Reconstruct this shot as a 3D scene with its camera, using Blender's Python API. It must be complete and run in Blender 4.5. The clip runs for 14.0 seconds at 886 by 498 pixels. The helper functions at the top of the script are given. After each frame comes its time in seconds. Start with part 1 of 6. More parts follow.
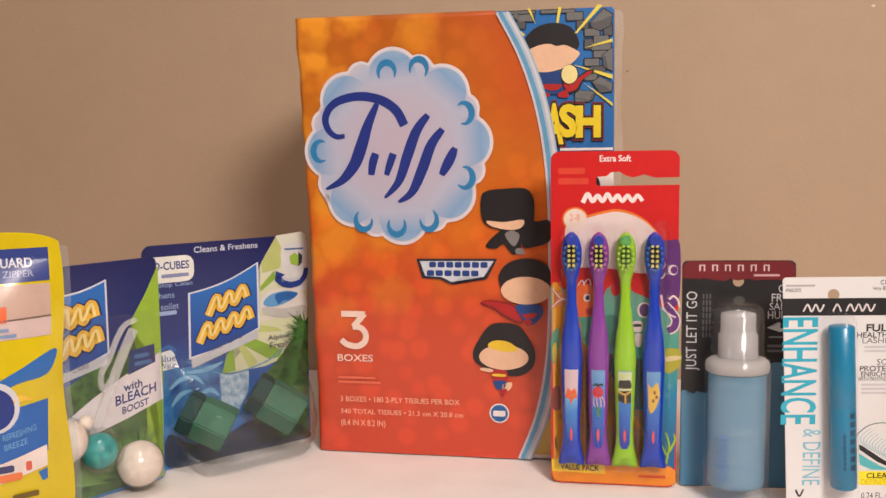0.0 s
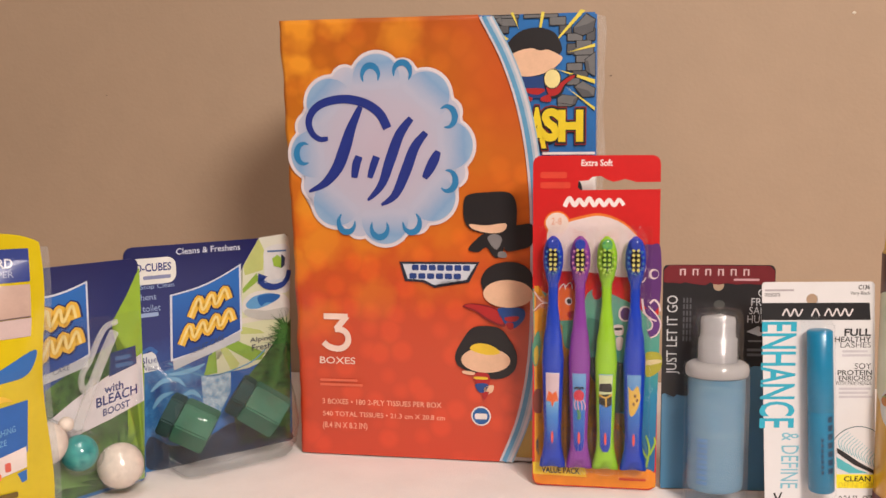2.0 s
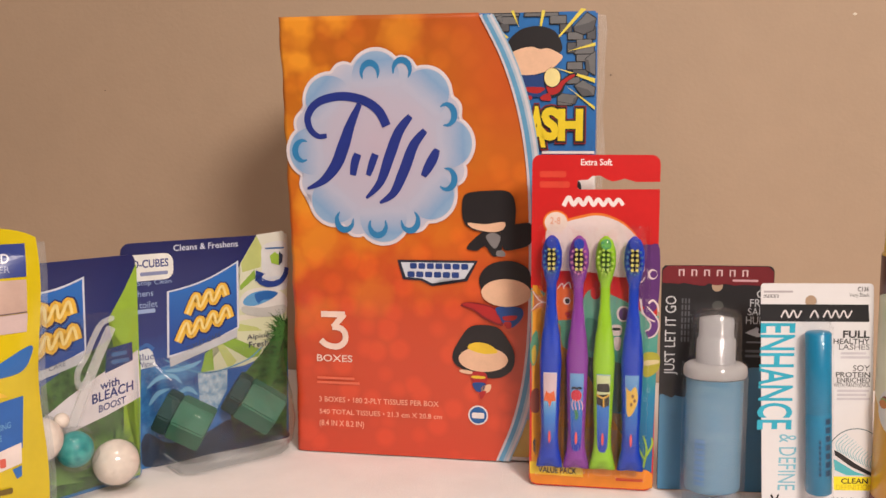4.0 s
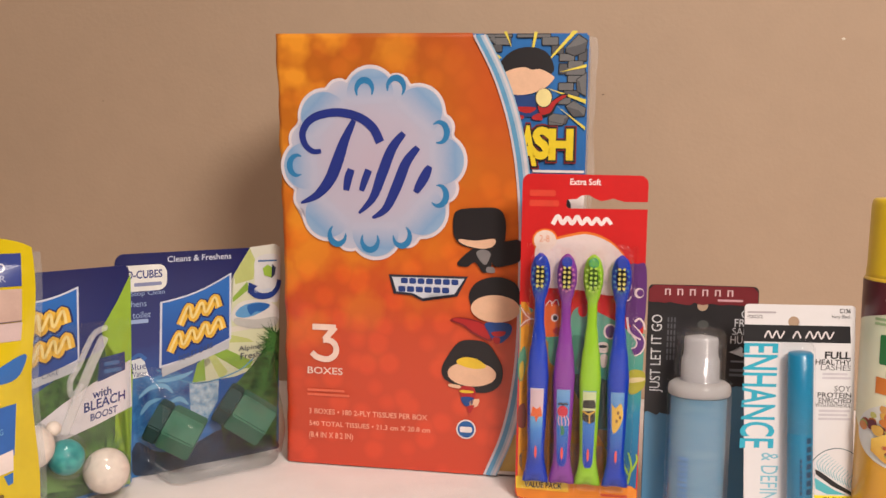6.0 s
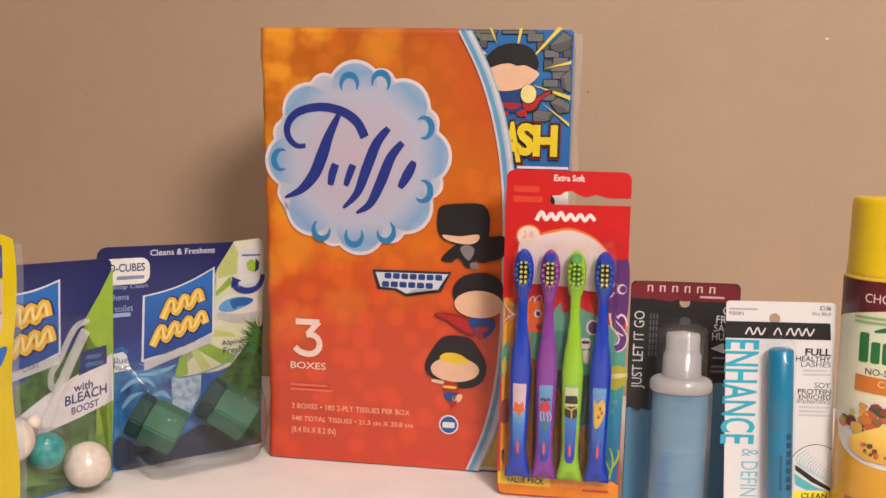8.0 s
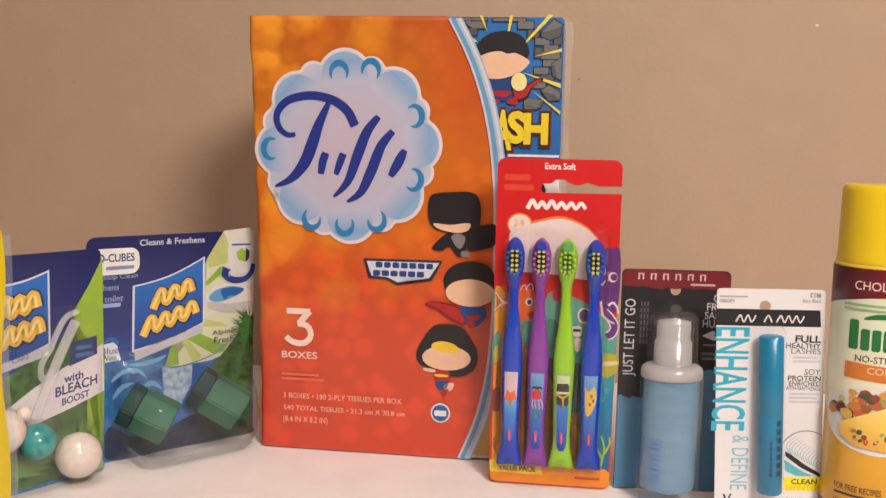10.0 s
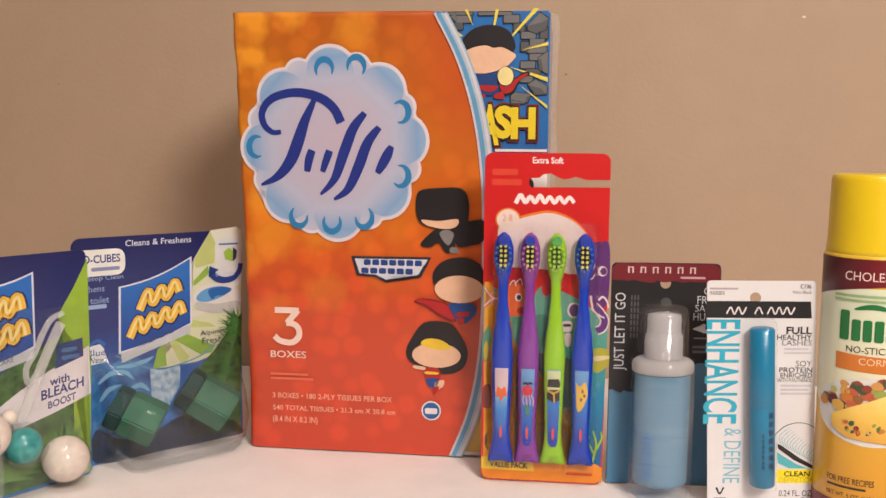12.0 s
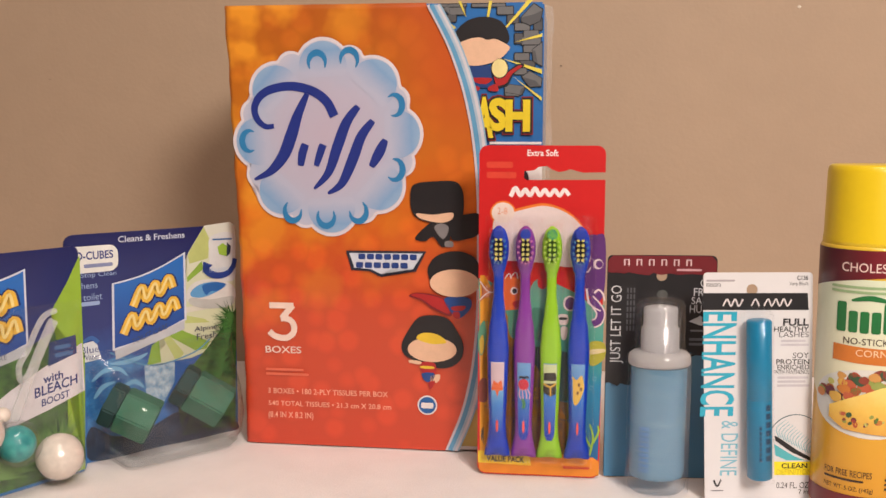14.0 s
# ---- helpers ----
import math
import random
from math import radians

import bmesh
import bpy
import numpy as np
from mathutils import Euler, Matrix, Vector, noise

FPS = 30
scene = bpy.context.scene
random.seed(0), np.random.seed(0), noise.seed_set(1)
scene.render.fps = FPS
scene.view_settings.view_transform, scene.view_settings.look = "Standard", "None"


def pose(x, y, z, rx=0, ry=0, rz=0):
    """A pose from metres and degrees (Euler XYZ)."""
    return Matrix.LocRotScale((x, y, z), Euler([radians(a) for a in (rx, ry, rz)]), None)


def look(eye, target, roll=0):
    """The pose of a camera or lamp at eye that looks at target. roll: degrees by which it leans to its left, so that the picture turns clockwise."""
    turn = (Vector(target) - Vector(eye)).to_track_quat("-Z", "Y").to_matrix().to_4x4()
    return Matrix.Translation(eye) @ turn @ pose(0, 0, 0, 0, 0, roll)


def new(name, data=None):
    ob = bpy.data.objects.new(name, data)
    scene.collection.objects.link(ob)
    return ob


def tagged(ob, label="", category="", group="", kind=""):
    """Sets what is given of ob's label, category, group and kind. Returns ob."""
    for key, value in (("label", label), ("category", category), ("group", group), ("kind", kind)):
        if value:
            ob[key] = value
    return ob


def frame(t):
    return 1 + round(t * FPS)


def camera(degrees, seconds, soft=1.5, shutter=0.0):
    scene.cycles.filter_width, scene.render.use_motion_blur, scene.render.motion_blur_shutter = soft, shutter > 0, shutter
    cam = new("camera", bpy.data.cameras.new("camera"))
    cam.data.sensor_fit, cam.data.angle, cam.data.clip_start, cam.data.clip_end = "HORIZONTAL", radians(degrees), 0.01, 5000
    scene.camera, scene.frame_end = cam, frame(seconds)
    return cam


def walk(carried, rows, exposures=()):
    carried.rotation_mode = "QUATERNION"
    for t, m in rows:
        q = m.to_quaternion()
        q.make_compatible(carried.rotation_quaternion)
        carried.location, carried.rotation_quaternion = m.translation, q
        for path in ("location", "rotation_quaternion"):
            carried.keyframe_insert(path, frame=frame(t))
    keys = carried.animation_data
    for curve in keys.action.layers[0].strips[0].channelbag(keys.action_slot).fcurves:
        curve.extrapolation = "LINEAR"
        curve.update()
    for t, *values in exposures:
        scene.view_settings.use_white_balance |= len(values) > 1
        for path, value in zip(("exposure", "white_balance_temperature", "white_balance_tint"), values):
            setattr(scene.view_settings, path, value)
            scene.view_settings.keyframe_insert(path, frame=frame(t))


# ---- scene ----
cam = camera(50.0, 14.0)
ROWS = [
    (0, (-0.00253, -0.00018, 0.21320), (0.00271, 1.98831, -0.00105), -0.797),
    (0.5, (0.00083, -0.00214, 0.21451), (0.00967, 1.98675, 0.00420), -0.830),
    (1, (-0.00097, -0.00118, 0.21370), (0.01319, 1.98781, 0.00459), -0.629),
    (1.5, (0.00216, 0.00089, 0.21340), (0.02666, 1.98962, 0.00280), -0.705),
    (2, (-0.00005, -0.00162, 0.21406), (0.03402, 1.98698, 0.00357), -0.431),
    (2.5, (-0.00076, -0.00173, 0.21324), (0.02681, 1.98751, 0.00794), -0.013),
    (3, (-0.00052, 0.00054, 0.21362), (0.02526, 1.98884, -0.00085), -0.366),
    (5.5, (0.00003, -0.00383, 0.21567), (0.05529, 1.98395, 0.00193), 0.963),
    (6, (0.00213, -0.00839, 0.21765), (0.05147, 1.98198, 0.02790), 0.985),
    (6.5, (0.00570, -0.00541, 0.21748), (0.06860, 1.98502, 0.03246), 0.703),
    (7, (0.00419, -0.00609, 0.21569), (0.07035, 1.98385, 0.02656), 0.988),
    (9.5, (0.00344, -0.01235, 0.21570), (0.09256, 1.97606, 0.02006), 1.782),
    (10, (0.00305, -0.00817, 0.21670), (0.10299, 1.97728, -0.00238), 1.265),
    (10.5, (0.00071, -0.01213, 0.21701), (0.10429, 1.97344, 0.00071), 1.285),
    (11, (0.00432, -0.00606, 0.21488), (0.11707, 1.97904, -0.00109), 1.018),
    (11.5, (0.00606, -0.00541, 0.21466), (0.12133, 1.97954, -0.00142), 0.663),
    (12, (0.00582, -0.00407, 0.21417), (0.12210, 1.98041, -0.00568), 0.527),
    (12.5, (0.00888, -0.00052, 0.21529), (0.13544, 1.98248, -0.01202), 0.292),
    (13, (0.00535, -0.00283, 0.21290), (0.12977, 1.97996, -0.01743), 0.389),
    (13.5, (0.00888, -0.00156, 0.21353), (0.12872, 1.98183, -0.01409), 0.129),
    (14, (0.00738, -0.00062, 0.21448), (0.12992, 1.98173, -0.02061), 0.125),
]
walk(cam, [(t, look(eye, target, roll)) for t, eye, target, roll in ROWS])

# ---- light ----
world = bpy.data.worlds.new("room_air")
world.use_nodes = True
world.node_tree.nodes["Background"].inputs[0].default_value = (1.0, 0.82, 0.66, 1)
world.node_tree.nodes["Background"].inputs[1].default_value = 0.035
scene.world = world


def lamp(name, eye, target, watts, size, colour):
    data = bpy.data.lights.new(name, "AREA")
    data.shape, data.size, data.energy, data.color = "DISK", size, watts, colour
    ob = new(name, data)
    ob.matrix_world = look(eye, target)
    return ob


lamp("lamp_key", (0.40, -0.58, 0.82), (0.0, 0.65, 0.12), 16.5, 0.34, (1.0, 0.88, 0.775))
lamp("lamp_ceiling", (0.1, -0.25, 1.55), (0.0, 0.55, 0.0), 8.6, 0.6, (1.0, 0.88, 0.78))
scene.view_settings.exposure = 0.0

# ---- materials ----


def C(r, g, b):
    """Linear colour from 0-255 display values."""
    return tuple(((c / 255 + 0.055) / 1.055) ** 2.4 if c > 10 else c / 255 / 12.92 for c in (r, g, b))


def material(name, colour, rough=0.45, vary=0.06, scale=60.0, bump=0.0, bump_scale=400.0, coat=0.0, metal=0.0, spread=None):
    """Painted or printed surface; colour wavers by `vary` at two scales; spread: a second colour that clouds into the first."""
    m = bpy.data.materials.new(name)
    m.use_nodes = True
    nt = m.node_tree
    b = nt.nodes["Principled BSDF"]
    b.inputs["Roughness"].default_value, b.inputs["Metallic"].default_value = rough, metal
    b.inputs["Coat Weight"].default_value, b.inputs["Coat Roughness"].default_value = coat, 0.12
    co = nt.nodes.new("ShaderNodeTexCoord")
    n1, n2 = nt.nodes.new("ShaderNodeTexNoise"), nt.nodes.new("ShaderNodeTexNoise")
    n1.inputs["Scale"].default_value, n2.inputs["Scale"].default_value = scale, scale * 9
    n1.inputs["Detail"].default_value = n2.inputs["Detail"].default_value = 3
    for n in (n1, n2):
        nt.links.new(co.outputs["Object"], n.inputs["Vector"])
    ramp = nt.nodes.new("ShaderNodeValToRGB")
    dark = spread or tuple(c * (1 - vary * 2) for c in colour)
    light = colour if spread else tuple(min(1, c * (1 + vary)) for c in colour)
    ramp.color_ramp.elements[0].position, ramp.color_ramp.elements[1].position = 0.32, 0.68
    ramp.color_ramp.elements[0].color, ramp.color_ramp.elements[1].color = (*dark, 1), (*light, 1)
    add = nt.nodes.new("ShaderNodeMath")
    add.operation = "MULTIPLY_ADD"
    add.inputs[1].default_value, add.inputs[2].default_value = 0.22, 0.0
    mixed = nt.nodes.new("ShaderNodeMath")
    mixed.operation = "MULTIPLY_ADD"
    mixed.inputs[1].default_value = 0.78
    nt.links.new(n2.outputs["Fac"], add.inputs[0])
    nt.links.new(n1.outputs["Fac"], mixed.inputs[0])
    nt.links.new(add.outputs[0], mixed.inputs[2])
    nt.links.new(mixed.outputs[0], ramp.inputs["Fac"])
    nt.links.new(ramp.outputs["Color"], b.inputs["Base Color"])
    if bump:
        n3, bp = nt.nodes.new("ShaderNodeTexNoise"), nt.nodes.new("ShaderNodeBump")
        n3.inputs["Scale"].default_value, n3.inputs["Detail"].default_value = bump_scale, 4
        bp.inputs["Strength"].default_value, bp.inputs["Distance"].default_value = bump, 0.001
        nt.links.new(co.outputs["Object"], n3.inputs["Vector"])
        nt.links.new(n3.outputs["Fac"], bp.inputs["Height"])
        nt.links.new(bp.outputs["Normal"], b.inputs["Normal"])
    return m


def clear(name, tint=(1, 1, 1), gloss=0.10, rough=0.06, bump=0.25, scale=70.0, veil=0.0):
    """Thin clear plastic: lets light through, shines more at a glance, with a faint milky veil."""
    m = bpy.data.materials.new(name)
    m.use_nodes = True
    nt = m.node_tree
    nt.nodes.remove(nt.nodes["Principled BSDF"])
    out = nt.nodes["Material Output"]
    tr, gl, df = (nt.nodes.new("ShaderNodeBsdf" + k) for k in ("Transparent", "Glossy", "Diffuse"))
    tr.inputs[0].default_value = (*tint, 1)
    df.inputs[0].default_value = (0.85, 0.86, 0.88, 1)
    gl.inputs["Roughness"].default_value = rough
    lw, fr, bp, ns, co = (nt.nodes.new("ShaderNode" + k) for k in ("LayerWeight", "Math", "Bump", "TexNoise", "TexCoord"))
    pw = nt.nodes.new("ShaderNodeMath")
    pw.operation, pw.inputs[1].default_value = "POWER", 3.5
    fr.operation, fr.inputs[1].default_value, fr.inputs[2].default_value = "MULTIPLY_ADD", gloss * 4, gloss * 0.35
    nt.links.new(lw.outputs["Facing"], pw.inputs[0])
    nt.links.new(pw.outputs[0], fr.inputs[0])
    ns.inputs["Scale"].default_value = scale
    bp.inputs["Strength"].default_value, bp.inputs["Distance"].default_value = bump, 0.002
    nt.links.new(co.outputs["Object"], ns.inputs["Vector"])
    nt.links.new(ns.outputs["Fac"], bp.inputs["Height"])
    nt.links.new(bp.outputs["Normal"], lw.inputs["Normal"])
    nt.links.new(bp.outputs["Normal"], gl.inputs["Normal"])
    m1, m2 = nt.nodes.new("ShaderNodeMixShader"), nt.nodes.new("ShaderNodeMixShader")
    m1.inputs[0].default_value = veil
    nt.links.new(tr.outputs[0], m1.inputs[1])
    nt.links.new(df.outputs[0], m1.inputs[2])
    nt.links.new(fr.outputs[0], m2.inputs[0])
    nt.links.new(m1.outputs[0], m2.inputs[1])
    nt.links.new(gl.outputs[0], m2.inputs[2])
    nt.links.new(m2.outputs[0], out.inputs["Surface"])
    return m


def blend(name, stops, axis="Z", lo=0.0, hi=1.0, rough=0.4, coat=0.2, cloud=0.12, scale=45.0, spots=0.0, bump=0.0, bump_scale=60.0):
    """Printed gradient along a local axis from lo to hi, broken up by soft clouds and darker round spots."""
    m = material(name, (0.5, 0.5, 0.5), rough, coat=coat, scale=scale, bump=bump, bump_scale=bump_scale)
    nt = m.node_tree
    ramp = next(n for n in nt.nodes if n.type == "VALTORGB")
    feed = ramp.inputs["Fac"].links[0].from_socket
    el = ramp.color_ramp.elements
    while len(el) < len(stops):
        el.new(0.5)
    for e, (p, c) in zip(el, stops):
        e.position, e.color = p, (*c, 1)
    co = next(n for n in nt.nodes if n.type == "TEX_COORD")
    sep, rng, off = (nt.nodes.new("ShaderNode" + k) for k in ("SeparateXYZ", "MapRange", "Math"))
    nt.links.new(co.outputs["Object"], sep.inputs[0])
    rng.inputs["From Min"].default_value, rng.inputs["From Max"].default_value = lo, hi
    nt.links.new(sep.outputs[axis], rng.inputs["Value"])
    off.operation, off.inputs[1].default_value = "MULTIPLY_ADD", cloud * 2
    mid = nt.nodes.new("ShaderNodeMath")
    mid.operation, mid.inputs[1].default_value = "SUBTRACT", cloud
    nt.links.new(rng.outputs[0], mid.inputs[0])
    nt.links.new(feed, off.inputs[0])
    nt.links.new(mid.outputs[0], off.inputs[2])
    nt.links.new(off.outputs[0], ramp.inputs["Fac"])
    if spots:
        vo, r2, mx = (nt.nodes.new("ShaderNode" + k) for k in ("TexVoronoi", "ValToRGB", "Mix"))
        vo.feature, vo.inputs["Scale"].default_value = "F1", 62
        nt.links.new(co.outputs["Object"], vo.inputs["Vector"])
        r2.color_ramp.elements[0].position, r2.color_ramp.elements[1].position = 0.30, 0.55
        r2.color_ramp.elements[0].color, r2.color_ramp.elements[1].color = (1, 1, 1, 1), (1 - spots,) * 3 + (1,)
        mx.data_type, mx.blend_type = "RGBA", "MULTIPLY"
        mx.inputs[0].default_value = 1
        nt.links.new(vo.outputs["Distance"], r2.inputs[0])
        nt.links.new(ramp.outputs[0], mx.inputs[6])
        nt.links.new(r2.outputs[0], mx.inputs[7])
        nt.links.new(mx.outputs[2], nt.nodes["Principled BSDF"].inputs["Base Color"])
    return m


INK = {}


def ink(r, g, b, rough=0.4, coat=0.15):
    """Printing ink on card or film, one material a colour."""
    key = (r, g, b)
    if key not in INK:
        INK[key] = material("ink", C(r, g, b), rough, vary=0.05, scale=90, coat=coat)
    return INK[key]


# ---- mesh helpers ----


def part(name, bm, mat, parent=None, label="", smooth=False):
    """Links a bmesh as one mesh object, under a thing or a part."""
    me = bpy.data.meshes.new(name)
    bmesh.ops.recalc_face_normals(bm, faces=bm.faces) if any(not e.is_boundary for e in bm.edges) and smooth else None
    bm.to_mesh(me)
    bm.free()
    me.materials.append(mat)
    if smooth:
        me.polygons.foreach_set("use_smooth", [True] * len(me.polygons))
    ob = new(name, me)
    if parent:
        ob.parent = parent
    if label:
        ob["label"] = label
    return ob


def thing(name, a, b, label, category, group=""):
    """An Empty at a thing's lower corner a, its x axis running to b along the table, y to the back, z up."""
    ob = new(name)
    ob.empty_display_size = 0.02
    ob.matrix_world = Matrix.Translation((a[0], a[1], a[2] if len(a) > 2 else 0)) @ pose(0, 0, 0, 0, 0, math.degrees(math.atan2(b[1] - a[1], b[0] - a[0])))
    return tagged(ob, label, category, group)


def flat_bend(u, z, k):
    """A flat face: layer k lies a little in front of layer k - 1."""
    return (u, -0.0001 * k, z)


def fine(bm, edge):
    for _ in range(6):
        long = [e for e in bm.edges if e.calc_length() > edge]
        if not long:
            break
        bmesh.ops.subdivide_edges(bm, edges=long, cuts=1)
        bmesh.ops.triangulate(bm, faces=[f for f in bm.faces if len(f.verts) > 3])


def sheet(name, pts, k, mat, parent, label="", bend=flat_bend, edge=0):
    """A printed area with the outline pts, (across, up), counted anticlockwise."""
    area = sum(p[0] * q[1] - q[0] * p[1] for p, q in zip(pts, pts[1:] + pts[:1]))
    bm = bmesh.new()
    bm.faces.new([bm.verts.new((p[0], 0, p[1])) for p in (pts if area > 0 else pts[::-1])])
    bmesh.ops.triangulate(bm, faces=bm.faces[:])
    if edge:
        fine(bm, edge)
    for v in bm.verts:
        v.co = bend(v.co.x, v.co.z, k)
    return part(name, bm, mat, parent, label)


def oval(c, rx, rz, n=28, a0=0.0, a1=360.0, tilt=0.0):
    out, ct, st = [], math.cos(radians(tilt)), math.sin(radians(tilt))
    for i in range(n):
        a = radians(a0 + (a1 - a0) * i / (n if a1 - a0 >= 360 else n - 1))
        x, z = rx * math.cos(a), rz * math.sin(a)
        out.append((c[0] + x * ct - z * st, c[1] + x * st + z * ct))
    return out


def rounded(r, rad, n=5):
    """Outline of a rectangle (u0, z0, u1, z1) with round corners."""
    u0, z0, u1, z1 = r
    rad = min(rad, (u1 - u0) / 2.01, (z1 - z0) / 2.01)
    out = []
    for cx, cz, a0 in ((u1 - rad, z0 + rad, -90), (u1 - rad, z1 - rad, 0), (u0 + rad, z1 - rad, 90), (u0 + rad, z0 + rad, 180)):
        out += oval((cx, cz), rad, rad, n, a0, a0 + 90)
    return out


def smooth_line(pts, n=8):
    """Points of a smooth curve through pts."""
    out = []
    for i in range(len(pts) - 1):
        p = [Vector(pts[max(0, min(len(pts) - 1, i + d))]) for d in (-1, 0, 1, 2)]
        for j in range(n):
            t = j / n
            out.append(0.5 * (2 * p[1] + (p[2] - p[0]) * t + (2 * p[0] - 5 * p[1] + 4 * p[2] - p[3]) * t * t + (3 * p[1] - p[0] - 3 * p[2] + p[3]) * t ** 3))
    return [tuple(v) for v in out] + [tuple(pts[-1])]


def soft(pts, n=5):
    """A closed outline rounded through pts."""
    ring = [pts[-1], *pts, pts[0], pts[1]]
    return smooth_line(ring, n)[n:-n - 1]


def ribbon(pts, w0, w1=None, n=8, swell=0.0):
    """Outline of a stroke along a smooth curve, w0 wide at its start, w1 at its end, swollen in the middle."""
    c = [Vector(p) for p in smooth_line(pts, n)]
    w1 = w0 if w1 is None else w1
    left, right = [], []
    for i, p in enumerate(c):
        d = (c[min(i + 1, len(c) - 1)] - c[max(i - 1, 0)]).normalized()
        t = i / (len(c) - 1)
        w = (w0 + (w1 - w0) * t) / 2 + swell * math.sin(math.pi * t)
        left.append(tuple(p + w * Vector((-d.y, d.x))))
        right.append(tuple(p - w * Vector((-d.y, d.x))))
    return right + left[::-1]


def ribbon_sheet(name, pts, w0, k, mat, parent, w1=None, swell=0.0, label="", bend=flat_bend):
    """A stroke as a strip of quads, which may cross itself."""
    o = ribbon(pts, w0, w1, 8, swell)
    h = len(o) // 2
    bm = bmesh.new()
    r, l = [bm.verts.new(bend(*p, k)) for p in o[:h]], [bm.verts.new(bend(*p, k)) for p in o[h:][::-1]]
    for i in range(h - 1):
        bm.faces.new((r[i], r[i + 1], l[i + 1], l[i]))
    return part(name, bm, mat, parent, label)


def words(body, r, k, mat, parent, turn=0, bold=0.0, name="lettering", bend=flat_bend, edge=0):
    """Printed words that fill the rectangle r = (u0, z0, u1, z1); turn: 90 reads upward, -90 downward."""
    data = bpy.data.curves.new(name, "FONT")
    data.body, data.offset, data.resolution_u = body, bold, 3
    tmp = new(name, data)
    me = bpy.data.meshes.new_from_object(tmp.evaluated_get(bpy.context.evaluated_depsgraph_get()))
    bpy.data.objects.remove(tmp)
    bpy.data.curves.remove(data)
    bm = bmesh.new()
    bm.from_mesh(me)
    bpy.data.meshes.remove(me)
    for v in bm.verts:
        x, y = v.co.x, v.co.y
        v.co = {0: (x, 0, y), 90: (-y, 0, x), -90: (y, 0, -x)}[turn]
    xs, zs = [v.co.x for v in bm.verts], [v.co.z for v in bm.verts]
    sx, sz = (r[2] - r[0]) / (max(xs) - min(xs)), (r[3] - r[1]) / (max(zs) - min(zs))
    x0, z0 = min(xs), min(zs)
    for v in bm.verts:
        v.co = (r[0] + (v.co.x - x0) * sx, 0, r[1] + (v.co.z - z0) * sz)
    if edge:
        fine(bm, edge)
    for v in bm.verts:
        v.co = bend(v.co.x, v.co.z, k)
    return part(name, bm, mat, parent)


def bars(r, rows, k, mat, parent, name="print_bar", fill=0.55, bend=flat_bend, edge=0):
    """Writing too small to read: rows of plain bars in the rectangle r."""
    h = (r[3] - r[1]) / rows
    for i in range(rows):
        end = r[2] - (r[2] - r[0]) * (0.0, 0.12, 0.05, 0.2)[i % 4]
        sheet(name, rounded((r[0], r[1] + h * i + h * (1 - fill) / 2, end, r[1] + h * i + h * (1 + fill) / 2), h * 0.15, 3), k, mat, parent, bend=bend, edge=edge)


def slab(name, pts, thick, mat, parent, label="", y=0.0, bevel=0.0):
    """A board with the outline pts and a thickness, its front at y."""
    area = sum(p[0] * q[1] - q[0] * p[1] for p, q in zip(pts, pts[1:] + pts[:1]))
    bm = bmesh.new()
    f = bm.faces.new([bm.verts.new((p[0], y, p[1])) for p in (pts if area > 0 else pts[::-1])])
    g = bmesh.ops.extrude_face_region(bm, geom=[f])
    for v in g["geom"]:
        if isinstance(v, bmesh.types.BMVert):
            v.co.y += thick
    bmesh.ops.recalc_face_normals(bm, faces=bm.faces)
    if bevel:
        bmesh.ops.bevel(bm, geom=[e for e in bm.edges if e.calc_face_angle(0) > 1], offset=bevel, segments=2, affect="EDGES")
    return part(name, bm, mat, parent, label)


def turned(name, profile, mat, parent, label="", n=40, at=(0, 0), squash=1.0):
    """A body of revolution about an upright axis; profile: (radius, height)."""
    bm = bmesh.new()
    rings = [[bm.verts.new((at[0] + r * math.cos(6.283185 * i / n), at[1] + squash * r * math.sin(6.283185 * i / n), z)) for i in range(n)] for r, z in profile]
    for a, b in zip(rings, rings[1:]):
        for i in range(n):
            bm.faces.new((a[i], a[(i + 1) % n], b[(i + 1) % n], b[i]))
    for ring, flip in ((rings[0], True), (rings[-1], False)):
        bm.faces.new(ring[::-1] if flip else ring)
    return part(name, bm, mat, parent, label, smooth=True)

# ---- the room and the table ----
PAINT = material("wall_paint", (0.47, 0.335, 0.235), 0.7, vary=0.035, scale=5, bump=0.22, bump_scale=260)
PAINT_OTHER = material("wall_paint_plain", (0.45, 0.36, 0.28), 0.8, vary=0.03, scale=4)
WHITE_CEILING = material("ceiling_paint", (0.75, 0.7, 0.64), 0.9, vary=0.02, scale=4)
FLOORING = material("floor_boards", (0.22, 0.13, 0.08), 0.5, vary=0.2, scale=8)
CLOTH = material("tablecloth_cotton", (0.88, 0.82, 0.815), 0.85, vary=0.02, scale=30, bump=0.35, bump_scale=900)
DARK_WOOD = material("dark_wood", (0.12, 0.07, 0.04), 0.5, vary=0.15, scale=20)


